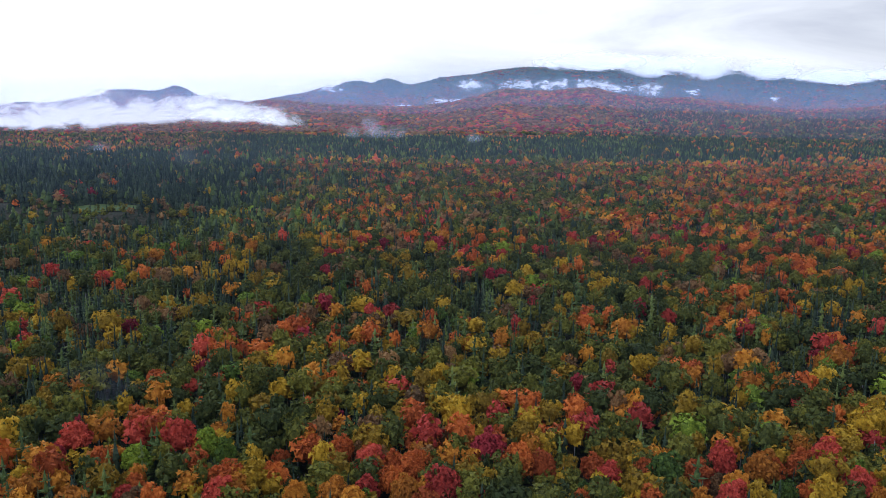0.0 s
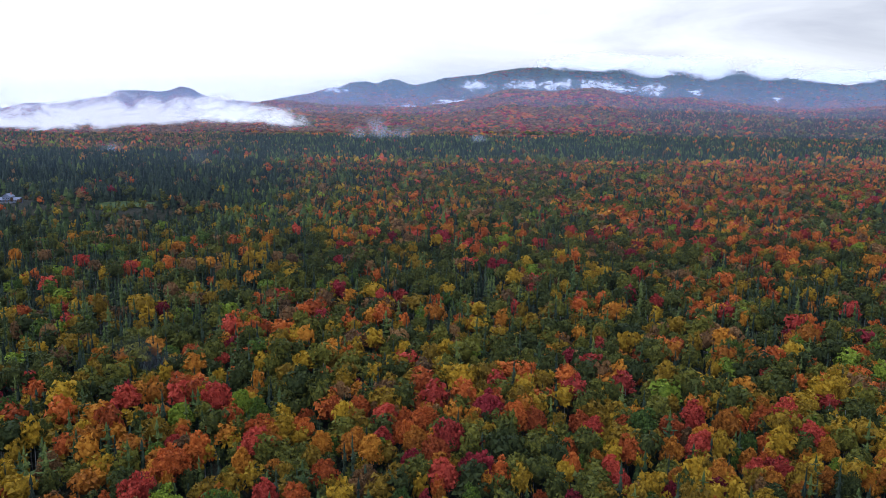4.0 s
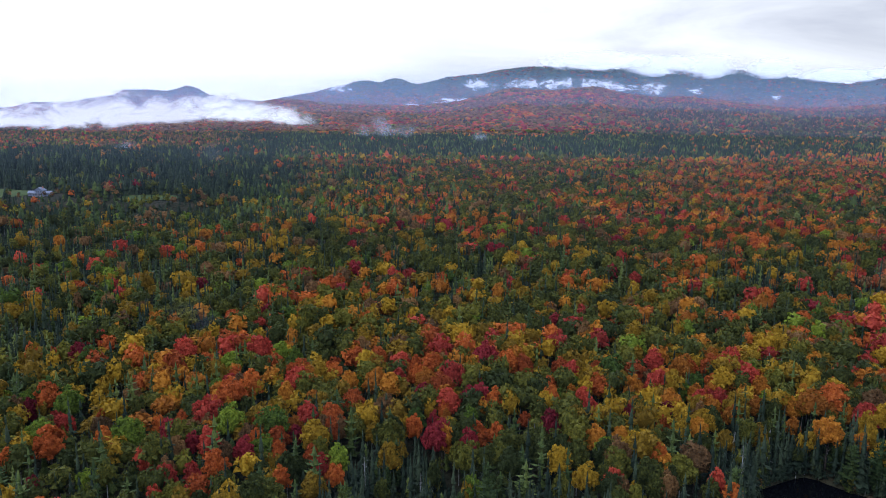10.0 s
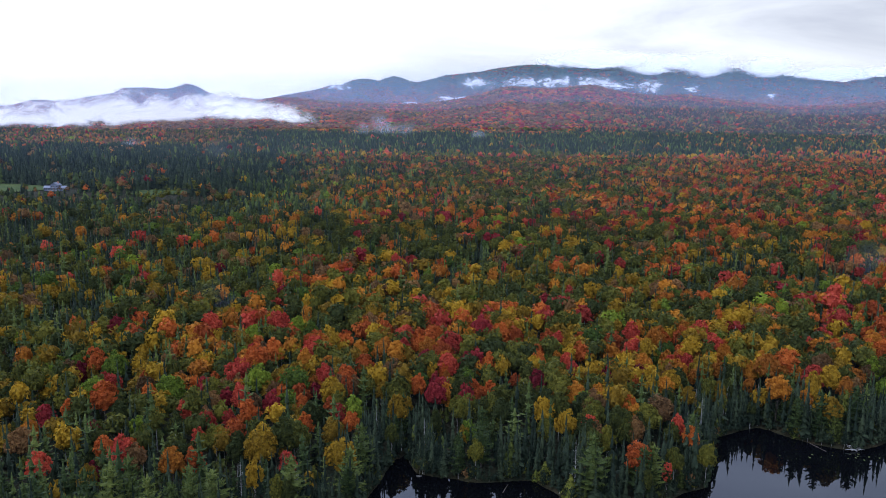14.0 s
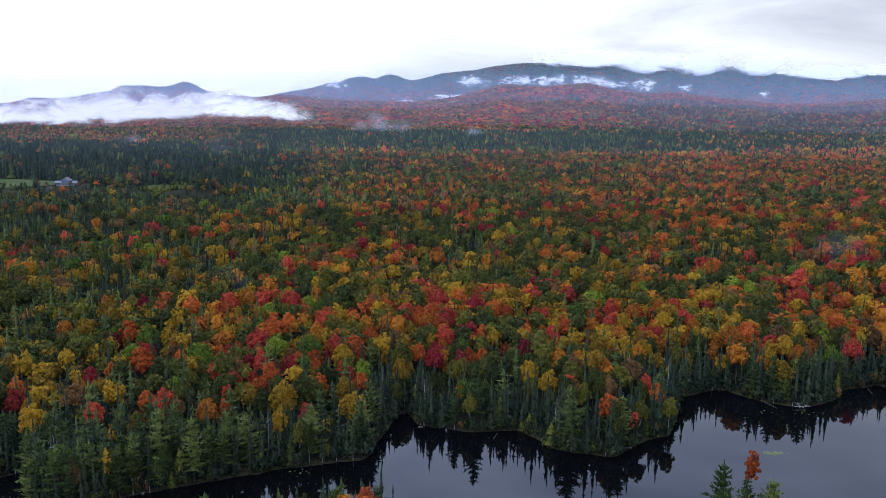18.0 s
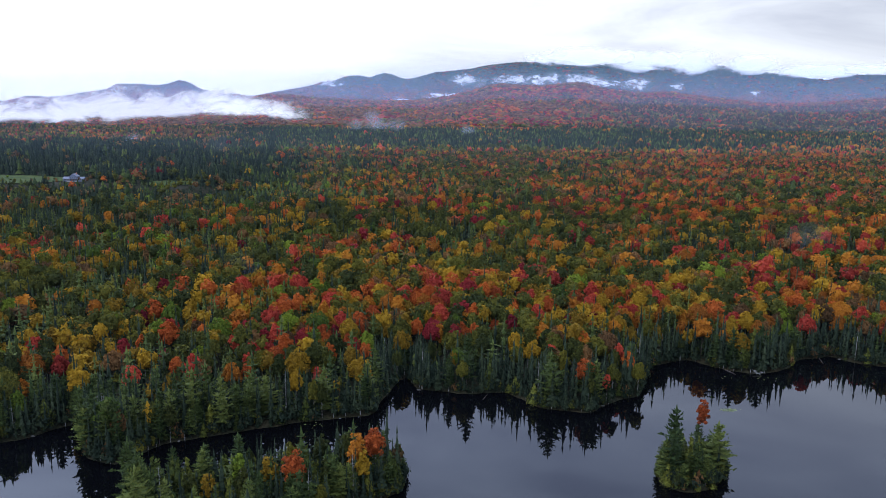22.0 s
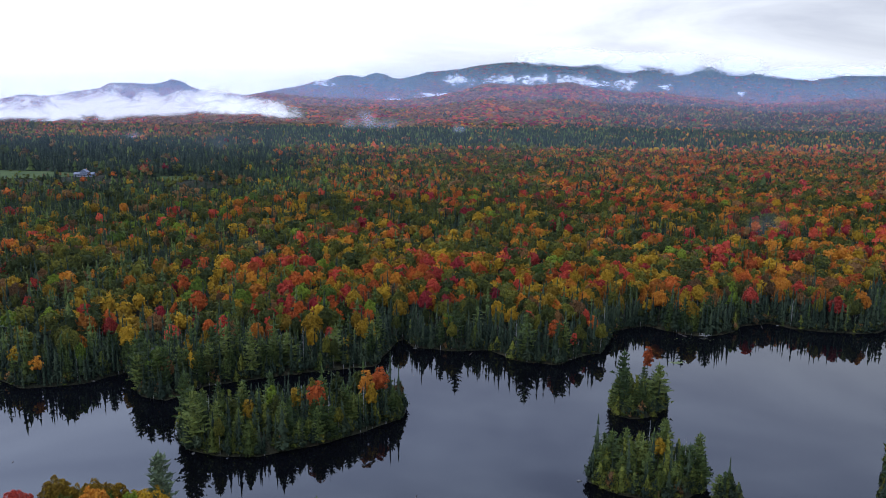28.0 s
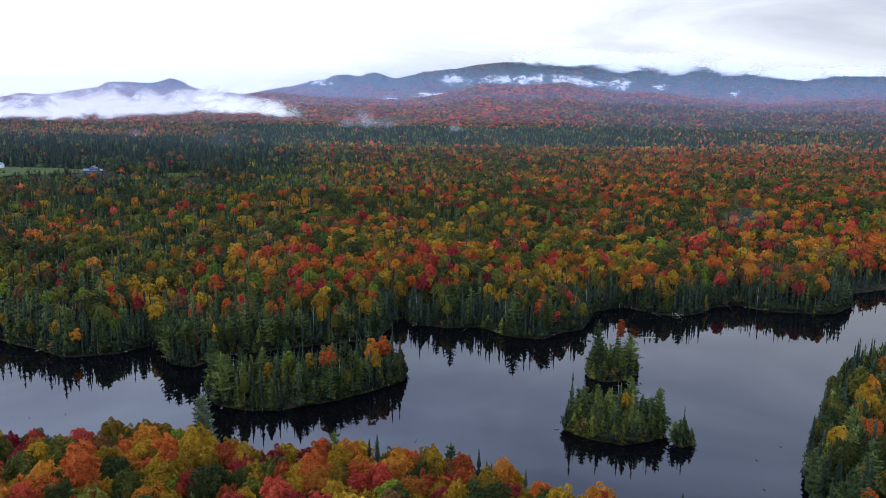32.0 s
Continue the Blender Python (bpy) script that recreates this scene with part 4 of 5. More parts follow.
def stand(x, y, z, turn, size, tall):
    return Matrix.LocRotScale((x, y, z), Euler((0, 0, turn)), (size, size, size * tall))


near = cells[:, 4] == 4.0
single = np.zeros(len(cells), bool)
for k in range(11):
    mine = np.flatnonzero(near & (cells[:, 2] == k))
    dk = shore(cells[mine, 0], cells[mine, 1])
    rank = np.argsort(dk - 60 * ((cells[mine, 1] < -50) & (cells[mine, 1] > -112) & (np.abs(cells[mine, 0]) < 130)) + 0.25 * np.maximum(0, np.abs(cells[mine, 0]) - 120) + 0.2 * np.maximum(0, cells[mine, 1] - 110))
    single[mine[rank[:300 if k == 8 else 190]]] = True
for i in np.flatnonzero(single):
    x, y, sort, size, _ = cells[i]
    sort = int(sort)
    variants = len(NEAR["broad" if sort < 8 else KINDS[sort]])
    m = stand(x, y, cz[i] - 0.1, r.rand() * 6.28, size * (0.88 if sort < 8 else 1.0), (0.95 + 0.25 * r.rand()) * (1.14 / size ** 0.6 if sort < 8 else 0.82 + 0.28 * r.rand()))
    if sort < 8 and y < -55:
        m = m @ Matrix.Diagonal((0.98, 0.98, 0.92, 1.0))
    tree, used = proto(sort, r.randint(variants), sort < 8 and y < -55)
    if used:
        copy_thing(tree, m @ Matrix.Diagonal([1 / v for v in tree.scale] + [1]))
    else:
        tree.matrix_basis = m


def lone_tree(x, y, height, reach, base, kind, bark_, label):
    """A single slender tree with an open, narrow crown."""
    tree = tagged(new(TREE_NAME[kind]), label, "tree")
    tree.location = (x, y, float(on_ground(np.array([x]), np.array([y]))[0]) - 0.1)
    tv, tf = broad_trunk(3, height)
    link_mesh("trunk", tv * [0.7, 0.7, 1.15], tf, bark_, tree)
    v, f = broad_crown(91 + int(abs(x)), 26, 30, 0.55, height, reach, base, slim=0.5)
    link_mesh("crown", v, f, LEAF[kind], tree)


PALE_PINE = foliage("pale_pine_needles", (0.045, 0.062, 0.034), (0.100, 0.125, 0.062), (0.170, 0.195, 0.105), 0.15)
pine = tagged(new("white_pine_tree"), "tall pale grey-green white pine, open-crowned, by the near shore", "tree")
pine.location = (-61, -78, float(on_ground(np.array([-61.0]), np.array([-78.0]))[0]) - 0.2)
tv, tf = conifer_trunk(25.5, 0.26)
link_mesh("trunk", tv, tf, BARK_DARK, pine)
pv, pf = pine_crown(131, 14, 9, 25.5, 4.8, 0.2, 9)
link_mesh("crown", pv, pf, PALE_PINE, pine)


lone_tree(71.0, 16.0, 19.5, 1.7, 0.42, "ember", BARK_PALE, "slender pale-orange tree standing above the firs of an islet")
lone_tree(97.5, 110.0, 11.0, 1.9, 0.25, "gold", BARK_DARK, "narrow golden tree leaning out over the dark cove")
lone_tree(53.2, 59.5, 11.0, 1.3, 0.30, "red", BARK_DARK, "thin scarlet sapling at the edge of the headland")
lone_tree(-156, 29.5, 11.0, 2.4, 0.25, "gold", BARK_DARK, "narrow golden tree at the water's edge")
lone_tree(-144.5, 23, 10.0, 2.3, 0.25, "orange", BARK_DARK, "small yellow-orange tree at the water's edge")
lone_tree(-185, 42.5, 11.0, 2.4, 0.25, "gold", BARK_DARK, "narrow golden tree at the water's edge")
for x, y, height, reach, kind in ((-20, 1, 16.0, 3.2, "ember"), (-38, -13, 15.5, 3.1, "ember"), (-24, -3, 15.5, 2.6, "orange"), (-27, 2, 14.0, 2.2, "olive"), (-31, -8, 11.0, 1.7, "olive"), (-58, -17, 11.0, 1.9, "gold"),
                                  (-63, -16, 11.0, 1.7, "olive"), (-50, -15, 11.5, 1.8, "olive"), (-45, -10, 12.5, 2.2, "gold"), (-53, -9, 13.0, 2.0, "lime"), (-41, -4, 13.0, 2.2, "olive"), (-34, 1, 13.0, 2.2, "olive"), (-39, -11, 12.0, 1.9, "gold"), (-22, -6, 12.0, 1.9, "gold"), (-14, 5, 9.5, 1.5, "rust"), (60, -38, 10.5, 2.0, "gold")):
    lone_tree(x, y, height, reach, 0.24, kind, BARK_PALE if kind == "olive" else BARK_DARK, "slender " + {"ember": "orange-red", "gold": "golden", "orange": "orange", "olive": "yellow-green", "lime": "bright green", "rust": "dull pink-brown"}[kind] + " birch rising above the firs of an islet")


def wood(name, label, kind, rows, z, shapes, mat, r, spread=1.0, low=1.0):
    """Many trees of one sort, too many to count, as one joined sheet of crowns."""
    vs, fs, ts, n = [], [], [], 0
    pick = r.randint(len(shapes), size=len(rows))
    for s, (v, f) in enumerate(shapes):
        mine = rows[pick == s]
        if not len(mine):
            continue
        a, k = r.rand(len(mine)) * 6.28, mine[:, 3] * spread
        tall = low * mine[:, 3] * (0.82 + 0.46 * r.rand(len(mine))) / mine[:, 3] ** (0.6 if kind < 8 and len(v) > 20 else 0.0)
        c, sn = np.cos(a) * k, np.sin(a) * k
        p = np.stack([c[:, None] * v[:, 0] - sn[:, None] * v[:, 1], sn[:, None] * v[:, 0] + c[:, None] * v[:, 1], tall[:, None] * v[:, 2]], -1)
        p += np.stack([mine[:, 0], mine[:, 1], z[pick == s]], 1)[:, None]
        vs.append(p.reshape(-1, 3))
        fs.append((f[None] + (np.arange(len(mine)) * len(v))[:, None, None]).reshape(-1, 3) + n)
        ts.append(np.repeat(r.rand(len(mine)), len(v)))
        n += len(mine) * len(v)
    ob = link_mesh(name, np.concatenate(vs), np.concatenate(fs), mat)
    attribute(ob, "tint", np.concatenate(ts))
    return tagged(ob, label, "forest", kind="stuff")


count = 0
for step, shapes, where, spread in ((4.0, MIDDLE, "behind the shore", 0.90), (4.2, FAR, "as undergrowth between the great crowns", 1.0), (4.5, MIDDLE, "in the middle of the forest", 0.93), (6.6, FAR, "of the farther forest", 1.14), (7.2, FAR, "round the lake", 1.4),
                                    (9.5, FAR, "towards the foothills", 1.08), (13.5, DISTANT, "on the foothills", 1.9), (19.0, DISTANT, "on the mountain slopes", 2.0)):
    for k in range(11):
        mine = (cells[:, 4] == step) & (cells[:, 2] == k) & ~single
        if mine.sum() < 3:
            continue
        shape = shapes["broad" if k < 8 else KINDS[k] if KINDS[k] in shapes else "pine"]
        if step == 9.5:
            shape = DISTANT["broad" if k < 8 else "spruce" if k == 8 else "pine"]
        ob = wood(TREE_NAME[KINDS[k]].replace("_tree", "_wood"), "many " + LABEL[KINDS[k]].replace(" tree ", " trees ") + " " + where, k, cells[mine], cz[mine] - 0.2, shape, LEAF[KINDS[k]], r,
                  spread, {9.5: 0.9, 13.5: 0.7, 19.0: 0.5}.get(step, 1.0))
        count += len(ob.data.polygons)
# pale stems of birches and aspens show between the crowns behind the shore
stems = np.isin(cells[:, 2], (4, 5, 7)) & np.isin(cells[:, 4], (4.0, 4.5)) & ~single
sv, sf = tube([(0, 0, -0.5), (0.1, 0.05, 4.5), (0.15, 0.0, 9.5)], [0.17, 0.13, 0.06], 3)
mine, turn = cells[stems], r.rand(int(stems.sum()))
at = np.stack([mine[:, 0], mine[:, 1], cz[stems]], 1)
pts = sv[None] * np.stack([0.8 + 0.5 * turn, 0.8 + 0.5 * turn, 0.8 + 0.4 * turn], 1)[:, None] + at[:, None]
stem_ob = link_mesh("birch_stems", pts.reshape(-1, 3), (sf[None] + (np.arange(len(mine)) * len(sv))[:, None, None]).reshape(-1, 3), BARK_PALE)
tagged(stem_ob, "pale thin trunks of birches between the autumn crowns", "tree trunks", kind="stuff")
print("wood triangles", count, "single", int(single.sum()))

# ---- meadows and the houses on the far clearing ----
GRASS = grass_material()


def meadow(name, inside, cx, cy, rx, ry, label):
    n, rings = 40, 7
    a = np.arange(n) * 2 * math.pi / n
    wob = 1 + 0.10 * np.sin(3 * a + 1) + 0.06 * np.sin(7 * a)
    x = np.concatenate([[cx], *[cx + np.cos(a) * wob * rx * k / rings for k in range(1, rings + 1)]])
    y = np.concatenate([[cy], *[cy + np.sin(a) * wob * ry * k / rings for k in range(1, rings + 1)]])
    f = [(0, 1 + i, 1 + (i + 1) % n) for i in range(n)]
    for k in range(rings - 1):
        for i in range(n):
            p, q = 1 + k * n + i, 1 + k * n + (i + 1) % n
            f += [(p, p + n, q + n), (p, q + n, q)]
    z = land(x, y) + 0.8
    ob = link_mesh(name, np.stack([x, y, z], 1), np.array(f), GRASS)
    return tagged(ob, label, "meadow", kind="structure")


meadow("ground_meadow", field_one, -520, 612, 108, 46, "mown green meadow round the houses")
meadow("ground_clearing", field_two, -300, 600, 31, 23, "pale grassy clearing among dark firs")

SIDING = plain("grey_blue_siding", (0.12, 0.14, 0.19), 0.7)
WHITE = plain("white_siding", (0.78, 0.78, 0.76), 0.6, 0.06)
ROOF_PALE = plain("pale_metal_roof", (0.12, 0.13, 0.16), 0.55, 0.08)
ROOF_GREEN = plain("green_metal_roof", (0.10, 0.24, 0.20), 0.45, 0.1)
GLASS = plain("dark_window_glass", (0.03, 0.035, 0.045), 0.08, 0.1)
TRIM = plain("grey_trim", (0.30, 0.31, 0.33), 0.5, 0.05)
BRICK = plain("chimney_brick", (0.28, 0.13, 0.09), 0.9, 0.25, 6)
STONE = plain("lake_boulder", (0.10, 0.095, 0.085), 0.85, 0.3, 3)
WOOD = BARK_GREY


def part(name, b, mat, parent, label=""):
    me = bpy.data.meshes.new(name)
    b.to_mesh(me)
    b.free()
    me.materials.append(mat)
    ob = new(name, me)
    ob.parent = parent
    if label:
        ob["label"] = label
    return ob


def block(x0, x1, y0, y1, z0, z1, bevel=0.0):
    b = bmesh.new()
    bmesh.ops.create_cube(b, size=1.0)
    for v in b.verts:
        v.co = ((x0 + x1) / 2 + v.co.x * (x1 - x0), (y0 + y1) / 2 + v.co.y * (y1 - y0), (z0 + z1) / 2 + v.co.z * (z1 - z0))
    if bevel:
        bmesh.ops.bevel(b, geom=b.edges[:], offset=bevel, segments=1, affect="EDGES")
    return b


def gable(x0, x1, y0, y1, z0, rise, over=0.5, thick=0.25, along="x"):
    """A pitched roof of two thick slabs, its ridge along x or y."""
    b = bmesh.new()
    half = (y1 - y0) / 2 if along == "x" else (x1 - x0) / 2
    for side in (-1, 1):
        out, drop = half + over, rise / half * over
        pts = []
        for lift in (0.0, thick):
            for s in (0, 1):
                e = (x0 - over, x1 + over)[s] if along == "x" else (y0 - over, y1 + over)[s]
                for far, h in ((0.0, z0 + rise), (side * out, z0 - drop)):
                    mid = (y0 + y1) / 2 if along == "x" else (x0 + x1) / 2
                    pts.append((e, mid + far, h + lift) if along == "x" else (mid + far, e, h + lift))
        v = [b.verts.new(p) for p in pts]
        for f in ((0, 1, 3, 2), (4, 6, 7, 5), (0, 4, 5, 1), (2, 3, 7, 6), (1, 5, 7, 3), (0, 2, 6, 4)):
            b.faces.new([v[i] for i in f])
    bmesh.ops.recalc_face_normals(b, faces=b.faces[:])
    return b


def gable_wall(x0, x1, y0, y1, z0, z1, rise, along="x"):
    b = block(x0, x1, y0, y1, z0, z1)
    for e in ((x0, x1) if along == "x" else (y0, y1)):
        if along == "x":
            tri = [(e, y0, z1), (e, y1, z1), (e, (y0 + y1) / 2, z1 + rise)]
        else:
            tri = [(x0, e, z1), (x1, e, z1), ((x0 + x1) / 2, e, z1 + rise)]
        b.faces.new([b.verts.new(p) for p in tri])
    return b


def window(parent, x, z, w, h, y):
    frame_ = part("window", block(x - w / 2 - 0.12, x + w / 2 + 0.12, y - 0.1, y + 0.02, z - 0.12, z + h + 0.12), TRIM, parent)
    part("pane", block(x - w / 2, x + w / 2, y - 0.14, y - 0.06, z, z + h), GLASS, frame_)
    part("sill", block(x - w / 2 - 0.2, x + w / 2 + 0.2, y - 0.2, y, z - 0.22, z - 0.12), TRIM, frame_)


def long_house(x, y):
    z = float(land(np.array([x]), np.array([y]))[0]) + 0.7
    h = tagged(new("farmhouse"), "grey-blue house with pale roofs and two low wings on the clearing", "house")
    h.location, h.scale = (x, y, z), (0.85, 0.85, 0.85)
    part("wall", gable_wall(-4.5, 4.5, -4, 4, -0.6, 6.0, 3.0, "y"), SIDING, h)
    part("wall", gable_wall(-13, -4.5, -3.4, 3.4, -0.6, 3.0, 2.0), SIDING, h)
    part("wall", gable_wall(4.5, 13, -3.4, 3.4, -0.6, 3.0, 2.0), SIDING, h)
    roof = part("roof", gable(-4.5, 4.5, -4, 4, 6.0, 3.0, along="y"), ROOF_PALE, h, "pale grey metal roof")
    part("chimney", block(1.6, 2.6, 1.0, 2.0, 6.5, 10.2), BRICK, roof, "brick chimney")
    part("roof", gable(-13, -4.6, -3.4, 3.4, 3.0, 2.0), ROOF_PALE, h, "pale grey metal roof")
    part("roof", gable(4.6, 13, -3.4, 3.4, 3.0, 2.0), ROOF_PALE, h, "pale grey metal roof")
    for wx in (-2.6, 0.0, 2.6):
        window(h, wx, 3.6, 1.2, 1.5, -4.0)
    for wx in (-11.5, -9.2, -6.8, 6.6, 9.0, 11.4):
        window(h, wx, 0.9, 1.2, 1.4, -3.4)
    part("porch_roof", block(-6.5, 6.5, -6.6, -4.05, 2.7, 2.95), ROOF_PALE, h)
    for wx in (-6.2, -3.1, 0.0, 3.1, 6.2):
        part("porch_post", block(wx - 0.1, wx + 0.1, -6.5, -6.3, -0.4, 2.7), TRIM, h)
    part("deck", block(-6.6, 6.6, -6.7, -4.05, -0.6, 0.1), WOOD, h)
    part("door", block(-1.5, -0.5, -4.12, -4.0, 0.1, 2.2), BRICK, h, "dark red front door")
    window(h, 1.8, 0.9, 1.6, 1.4, -4.0)


def white_house(x, y):
    z = float(land(np.array([x]), np.array([y]))[0]) + 0.7
    h = tagged(new("white_house"), "white clapboard house with a green metal roof by the meadow", "house")
    h.location = (x, y, z)
    part("wall", gable_wall(-6.5, 6.5, -4, 4, -0.6, 4.2, 2.6), WHITE, h)
    part("roof", gable(-6.5, 6.5, -4, 4, 4.2, 2.6), ROOF_GREEN, h, "green metal roof")
    for wx in (-4.6, -1.8, 1.8, 4.6):
        window(h, wx, 1.0, 1.1, 1.5, -4.0)
    part("door", block(-0.5, 0.5, -4.12, -4.0, -0.1, 2.1), ROOF_GREEN, h, "green front door")


long_house(-405, 600)
white_house(-541, 640)

# young trees and bushes dotted over the meadow
for i, (x, y, s) in enumerate(((-430, 606, 0.42), (-452, 628, 0.5), (-474, 600, 0.34), (-492, 624, 0.46), (-508, 634, 0.5), (-388, 585, 0.5), (-396, 622, 0.75), (-376, 596, 0.7), (-560, 622, 0.4))):
    bush = new("meadow_bush")
    tagged(bush, "rounded green bush standing on the meadow", "bush", group="bushes on the meadow")
    bush.matrix_basis = stand(x, y, float(land(np.array([x]), np.array([y]))[0]) + 0.4, i * 1.3, s * 0.9, 0.75)
    v, f = NEAR["broad"][i % 4]
    link_mesh("crown", v - [0, 0, 3.2], f, LEAF["gold" if i == 7 else "lime" if i % 2 else "olive"], bush)
    tv, tf = tube([(0, 0, -0.4), (0, 0, 3.0)], [0.25, 0.12], 5)
    link_mesh("trunk", tv, tf, BARK_DARK, bush)

# ---- dead trees, shrubs, stones and logs along the water ----
snag = None
rs = np.random.RandomState(19)
px, py = rs.rand(52000) * 400 - 180, rs.rand(52000) * 260 - 100
pd = shore(px, py)
rim = np.flatnonzero((pd > 0.6) & (pd < 9) & (py > -56))
for i in rim[:30]:
    m = stand(px[i], py[i], float(land(px[i:i + 1], py[i:i + 1])[0]) - 0.1, rs.rand() * 6.28, 0.75 + 0.5 * rs.rand(), 1.0)
    if snag is None:
        snag = tagged(new("dead_tree"), "bare grey dead conifer among the shore firs", "dead tree", group="dead trees by the water")
        v, f = snag_shape(5)
        link_mesh("trunk", v, f, BARK_GREY, snag)
        snag.matrix_basis = m
    else:
        copy_thing(snag, m @ Matrix.Diagonal([1 / v for v in snag.scale] + [1]))

rim = np.flatnonzero((pd > -0.35) & (pd < 1.6) & (py > -60))
rows_ = np.stack([px[rim], py[rim], np.zeros(len(rim)), 0.16 + 0.12 * rs.rand(len(rim))], 1)
zr = np.maximum(land(px[rim], py[rim]), WATER) - 0.5
for k, sort, share in ((0, "olive", 0.15), (1, "rust", 0.22), (2, "spruce", 1.0)):
    lot = rs.rand(len(rim))
    pick = (lot < share) & (lot >= (0, 0.15, 0.22)[k])
    low = [(v * [1.4, 1.4, 0.9] - [0, 0, 3.0], f) for v, f in FAR["broad"]]
    wood("shore_shrubs", "low " + ("yellowing", "brown", "green")[k] + " shrubs and sedge along the waterline", k, rows_[pick], zr[pick], low, LEAF[sort], rs)

px, py = rs.rand(3000) * 400 - 180, rs.rand(3000) * 260 - 100
pd = shore(px, py)
for i in np.flatnonzero((pd > -1.4) & (pd < 0.2) & (py > -55))[:14]:
    v = ICO_V * (0.8 + 0.3 * rs.rand(12, 1)) * (0.35 + 0.5 * rs.rand(3)) * [1.3, 1.0, 0.6]
    b = link_mesh("boulder", v, ICO_F, STONE)
    b.location = (px[i], py[i], WATER + 0.05)
    tagged(b, "rounded grey boulder at the water's edge", "stone", group="boulders along the shore")
for x, y, a, n in ((-120, -35, 0.3, 1.0), (-130, -38, 1.0, 0.9), (-6, -51, 2.9, 2.0), (93, -61, 0.3, 1.2), (88, -78, 0.2, 0.9), (104, -52, 0.2, 1.4), (-30, 61, 0.8, 6.0), (12, 64, 2.8, 5.0), (108, 93, 0.4, 6.0), (150, 108, 2.9, 7.0)):
    v, f = tube([(0, 0, -n / 2), (0.05, 0.02, 0), (0, 0, n / 2)], [0.14, 0.12, 0.07], 6)
    log = link_mesh("driftwood_log", v, f, BARK_DARK)
    log.matrix_basis = Matrix.Translation((x, y, WATER + 0.04)) @ Euler((radians(90), 0, a)).to_matrix().to_4x4()
    tagged(log, "dark wet log afloat on the lake", "log", group="logs on the water")

# bleached branches washed up on a point of the far shore
for k in range(7):
    v, f = tube([(0, 0, -1.4), (0.12, 0.05, 0), (0.2, -0.1, 1.3)], [0.13, 0.10, 0.04], 5)
    log = link_mesh("driftwood_branch", v * (0.7 + 0.6 * rs.rand()), f, BARK_GREY)
    log.matrix_basis = Matrix.Translation((118 + rs.normal() * 1.1, 91.5 + rs.normal() * 0.8, WATER + 0.5 + 0.1 * k)) @ Euler((radians(65 + 40 * rs.rand()), 0, rs.rand() * 6.28)).to_matrix().to_4x4()
    tagged(log, "bleached grey branch washed up on the shore", "branch", group="driftwood on the point")

LILY = plain("lily_pads", (0.10, 0.12, 0.035), 0.5, 0.3, 0.8)
for cx, cy, rx, ry, n in ((94, 56, 2.6, 1.2, 110), (-42, 40, 8, 3, 12), (110, 88, 14, 3, 16)):
    vs, fs = [], []
    for k in range(n):
        x, y = cx + rs.normal() * rx * 0.5, cy + rs.normal() * ry * 0.5
        a = np.arange(7) * 2 * math.pi / 7.6 + rs.rand() * 6
        w = 0.14 + 0.2 * rs.rand()
        vs.append(np.stack([x + np.cos(a) * w, y + np.sin(a) * w, np.full(7, WATER + 0.015 + 0.003 * (k % 5))], 1))
        fs += [(7 * k, 7 * k + i, 7 * k + i + 1) for i in range(1, 6)]
    tagged(link_mesh("lily_pads", np.concatenate(vs), np.array(fs), LILY), "patch of floating yellow-green lily pads", "water lilies", kind="stuff")

# ---- mist: thin cloud banks in the valley and on the mountains, tinted haze sheets ----


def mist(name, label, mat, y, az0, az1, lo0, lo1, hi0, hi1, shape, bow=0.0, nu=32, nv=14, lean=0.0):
    """A hanging sheet of mist or haze tint at range y between two azimuths; shape(u, v) thins it out."""
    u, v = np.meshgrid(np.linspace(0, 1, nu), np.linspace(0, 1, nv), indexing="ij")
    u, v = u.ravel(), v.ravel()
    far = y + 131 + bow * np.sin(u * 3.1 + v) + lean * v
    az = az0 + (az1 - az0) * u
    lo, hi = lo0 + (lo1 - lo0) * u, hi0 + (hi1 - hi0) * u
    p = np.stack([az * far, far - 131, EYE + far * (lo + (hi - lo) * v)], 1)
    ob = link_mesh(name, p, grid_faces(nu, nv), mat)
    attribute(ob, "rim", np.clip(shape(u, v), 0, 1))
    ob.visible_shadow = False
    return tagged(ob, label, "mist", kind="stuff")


def puff(u, v):
    return np.maximum(0, 1 - np.hypot((u - 0.5) * 2, (v - 0.45) * 2)) ** 0.8


def veil(u, v):
    return (0.15 + 0.85 * smooth(0.06, 0.5, v)) * (1 - smooth(0.5, 1.0, v))


# added sheets whose colour puts the haze of distance over hills and mountains
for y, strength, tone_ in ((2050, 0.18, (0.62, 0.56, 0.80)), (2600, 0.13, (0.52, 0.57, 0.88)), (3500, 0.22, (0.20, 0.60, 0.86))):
    haze = mist_material("haze_tint", tone_, strength, 0.0015, 0.4, -0.4, 1.2, through_=0.5)
    mist("haze", "tinted see-through sheet colouring the distance like haze", haze, y, -0.75, 0.75, -98.5 / (y + 131), -98.5 / (y + 131), 0.078, 0.078, veil, 130, 30, 16)

# one more added sheet, its blue paling the western mountains as haze would
BLUE = mist_material("west_haze_tint", (0.50, 0.62, 1.0), 0.12, 0.0015, 0.4, -0.2, 1.1, through_=0.5)
mist("haze", "pale bluish sheet tinting the western mountains like haze", BLUE, 3440, -0.75, 0.06, -0.02, -0.02, 0.12, 0.12, lambda u, v: (1 - smooth(0.55, 1.0, u)) * (1 - 0.9 * smooth(0.3, 1.0, v)), 0, 24, 10)

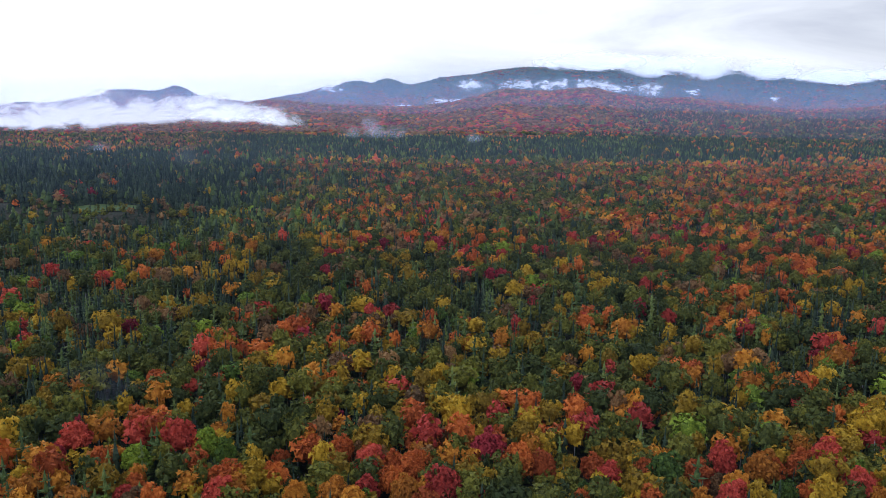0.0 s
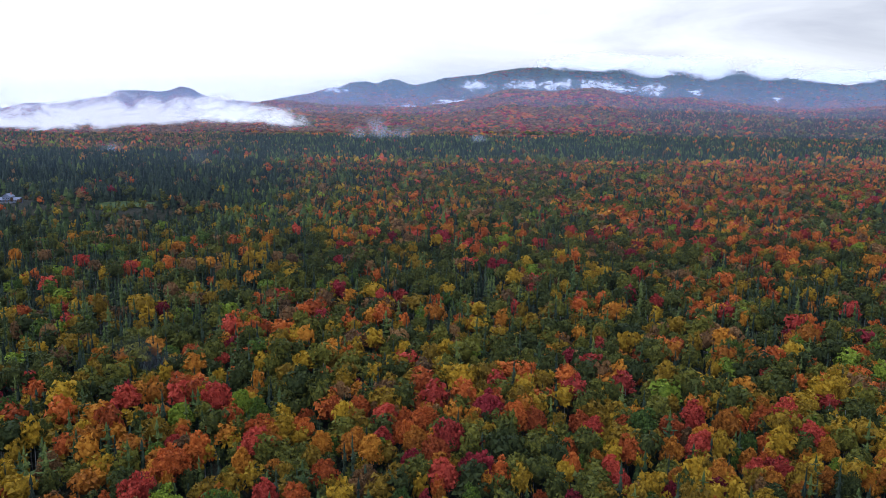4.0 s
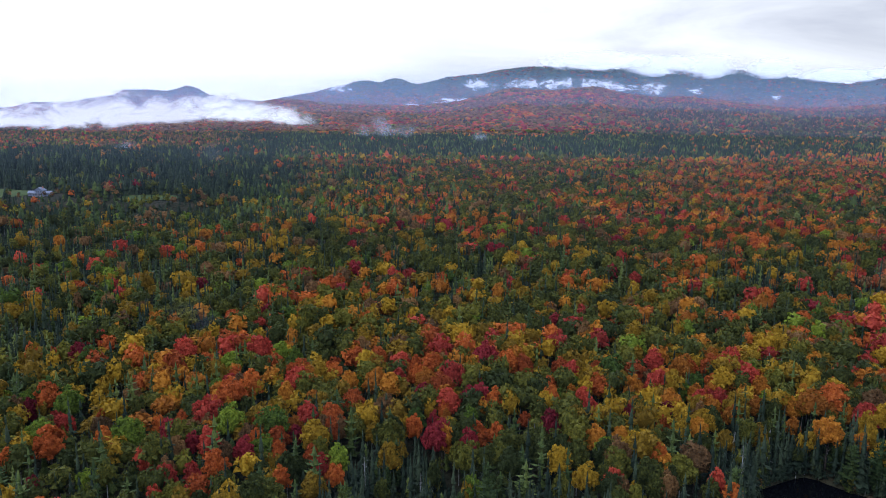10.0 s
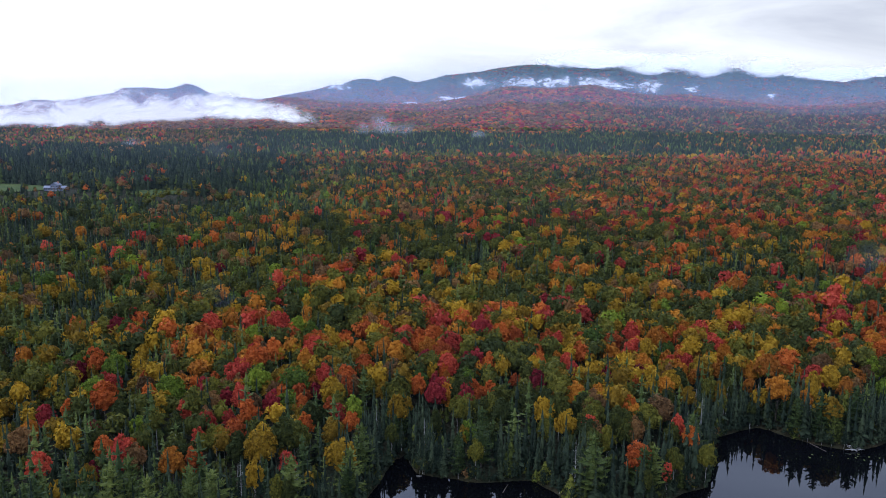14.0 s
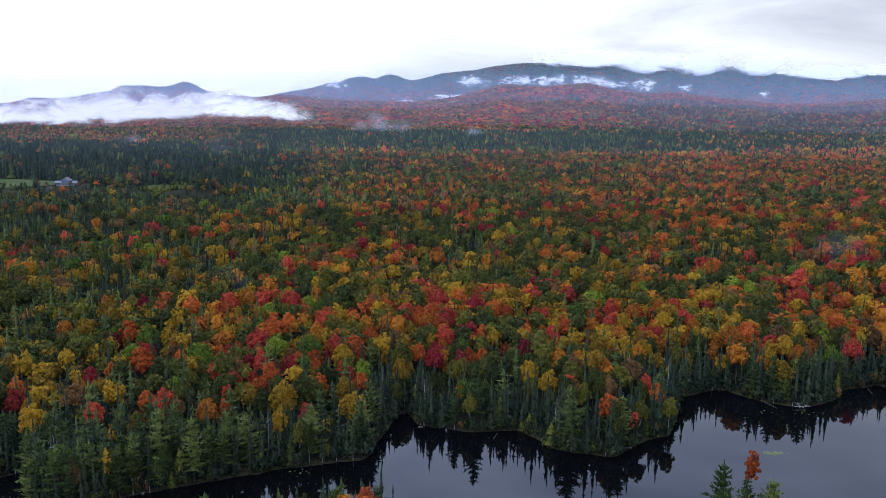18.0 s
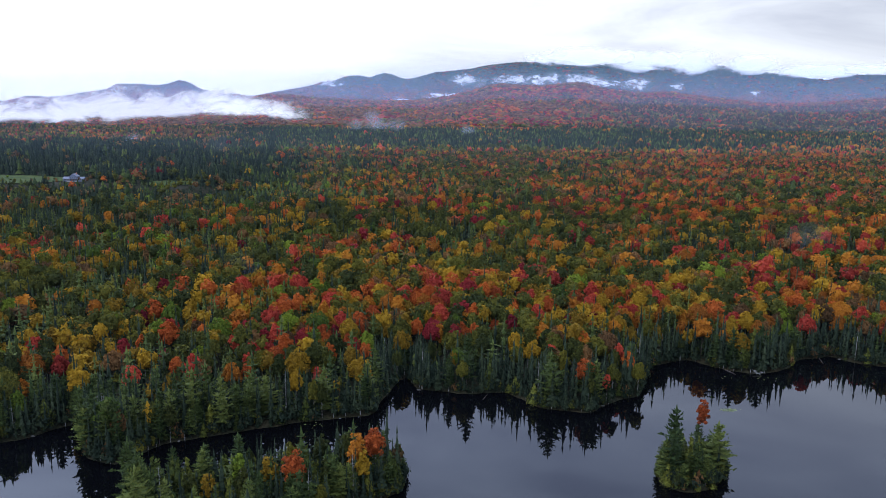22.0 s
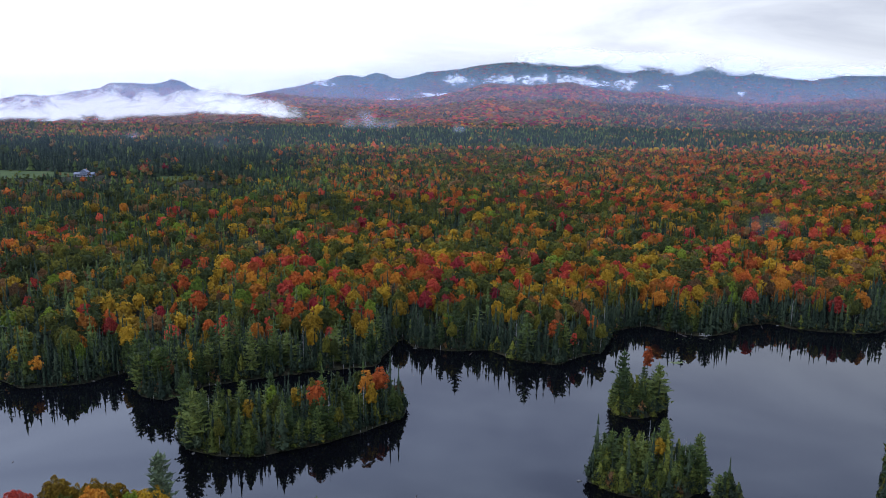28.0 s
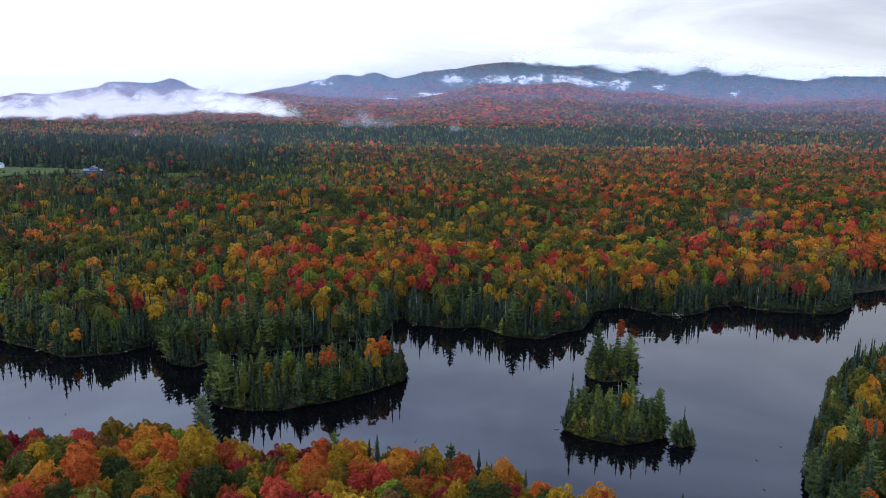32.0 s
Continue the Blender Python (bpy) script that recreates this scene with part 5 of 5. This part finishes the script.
# added flat sheet that tints the forest blue like haze, stronger with distance
NEAR_HAZE = mist_material("near_haze_tint", (0.56, 0.72, 1.0), 0.026, 0.004, 0.35, 0.0, 1.0, through_=0.3)
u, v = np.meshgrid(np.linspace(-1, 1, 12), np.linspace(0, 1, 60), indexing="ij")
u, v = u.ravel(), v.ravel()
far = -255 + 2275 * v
sheet = link_mesh("haze_tint_sheet", np.stack([u * (0.7 * far + 420), far, 62 + 0 * v], 1), grid_faces(12, 60), NEAR_HAZE)
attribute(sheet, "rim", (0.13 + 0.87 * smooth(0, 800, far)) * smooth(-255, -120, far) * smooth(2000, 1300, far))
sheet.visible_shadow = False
tagged(sheet, "flat bluish see-through sheet tinting the forest like haze", "haze", kind="stuff")

BANK = mist_material("valley_fog", (0.765, 0.74, 0.69), 0.94, 0.019, 2.7, 0.08, 1.0, (0.45, 0.45, 1.0))
FOG_FLOOR = [(-0.65, -0.0225), (-0.55, -0.020), (-0.47, -0.0165), (-0.39, -0.0105), (-0.32, -0.0075), (-0.26, -0.009), (-0.2, -0.014)]
FOG_TOP = [(-0.65, 0.001), (-0.58, 0.006), (-0.51, 0.011), (-0.47, 0.022), (-0.445, 0.027), (-0.42, 0.018), (-0.39, 0.010), (-0.355, 0.016), (-0.32, 0.0175), (-0.275, 0.010), (-0.24, 0.003), (-0.2, -0.009)]


def fog_bank(y, az0, az1, lo, hi, strength, bow, lean):
    """White fog between its floor and its ragged top, thickest low down."""
    def shape(u, v):
        az, h = az0 + (az1 - az0) * u, lo + (hi - lo) * v
        floor, top = np.interp(az, [a for a, _ in FOG_FLOOR], [b for _, b in FOG_FLOOR]), np.interp(az, [a for a, _ in FOG_TOP], [b for _, b in FOG_TOP])
        return strength * smooth(-0.005, 0.007, h - floor) * (1 - smooth(floor + 0.22 * (top - floor), top + 0.016, h)) * smooth(-0.19, -0.25, az) * smooth(0, 0.02, 1 - v) * smooth(az0, az0 + 0.09, az)
    mist("fog_bank", "long white bank of fog lying in the valley", BANK, y, az0, az1, lo, lo, hi, hi, shape, bow, 96, 30, lean)


fog_bank(2100, -0.80, -0.18, -0.034, 0.046, 1.0, 40, 160)
fog_bank(1960, -0.42, -0.17, -0.026, 0.030, 0.8, 20, 120)
fog_bank(2750, -0.80, -0.20, -0.028, 0.040, 0.80, 40, 160)

WISP = mist_material("mountain_cloud", (0.84, 0.85, 0.88), 0.62, 0.030, 2.6, 0.18, 1.15, (0.8, 0.8, 1.0))

# a row of small torn clouds along the mountainside: azimuth, height, width, thickness
for a, h, w, t in ((0.015, 0.0404, 0.060, 0.020), (0.078, 0.041, 0.085, 0.018), (0.122, 0.043, 0.065, 0.019), (0.163, 0.0412, 0.095, 0.024), (0.200, 0.0375, 0.065, 0.014), (0.241, 0.0378, 0.052, 0.022),
                   (0.295, 0.034, 0.026, 0.012), (-0.018, 0.0195, 0.07, 0.010), (-0.075, 0.0135, 0.03, 0.008), (-0.168, 0.0345, 0.04, 0.012), (0.40, 0.026, 0.02, 0.010)):
    mist("cloud_wisp", "small torn white cloud drifting along the mountainside", WISP, 3420, a - w / 2, a + w / 2, h - t / 2, h - t / 2, h + t / 2, h + t / 2, puff, 0, 16, 12, 110)

CAP = mist_material("summit_cloud", (0.85, 0.855, 0.87), 0.95, 0.008, 1.5, 0.04, 0.70, (0.5, 0.5, 1.2))
for a, h, w, t in ((0.165, 0.069, 0.16, 0.030), (0.245, 0.065, 0.12, 0.034), (0.31, 0.063, 0.12, 0.036), (0.39, 0.060, 0.10, 0.028), (0.48, 0.052, 0.13, 0.020), (0.555, 0.055, 0.10, 0.018)):
    mist("cloud_cap", "soft cloud resting on the mountain ridge", CAP, 4200, a - w / 2, a + w / 2, h - t / 2 + 0.003, h - t / 2 + 0.003, h + t / 2 + 0.003, h + t / 2 + 0.003, puff, 0, 16, 10, 90)

for dense, some in ((0.22, ((1850, -0.10, -0.020, 0.12, 0.026), (1800, -0.115, -0.011, 0.035, 0.026), (1700, 0.02, -0.026, 0.03, 0.018), (1250, -0.45, -0.045, 0.05, 0.03))),
                    (0.045, ((950, -0.332, -0.060, 0.04, 0.06), (200, -0.335, -0.262, 0.11, 0.09), (285, 0.535, -0.195, 0.12, 0.08)))):
    thin = mist_material("thin_steam", (0.85, 0.9, 1.0), dense, 0.03, 2.4, 0.1, 1.3, (0.8, 0.8, 0.5))
    for y, a, h, w, t in some:
        mist("mist_wisp", "faint wisp of steam rising from the wet forest", thin, y, a - w / 2, a + w / 2, h - t / 2, h - t / 2, h + t / 2, h + t / 2, puff, 0, 12, 12)
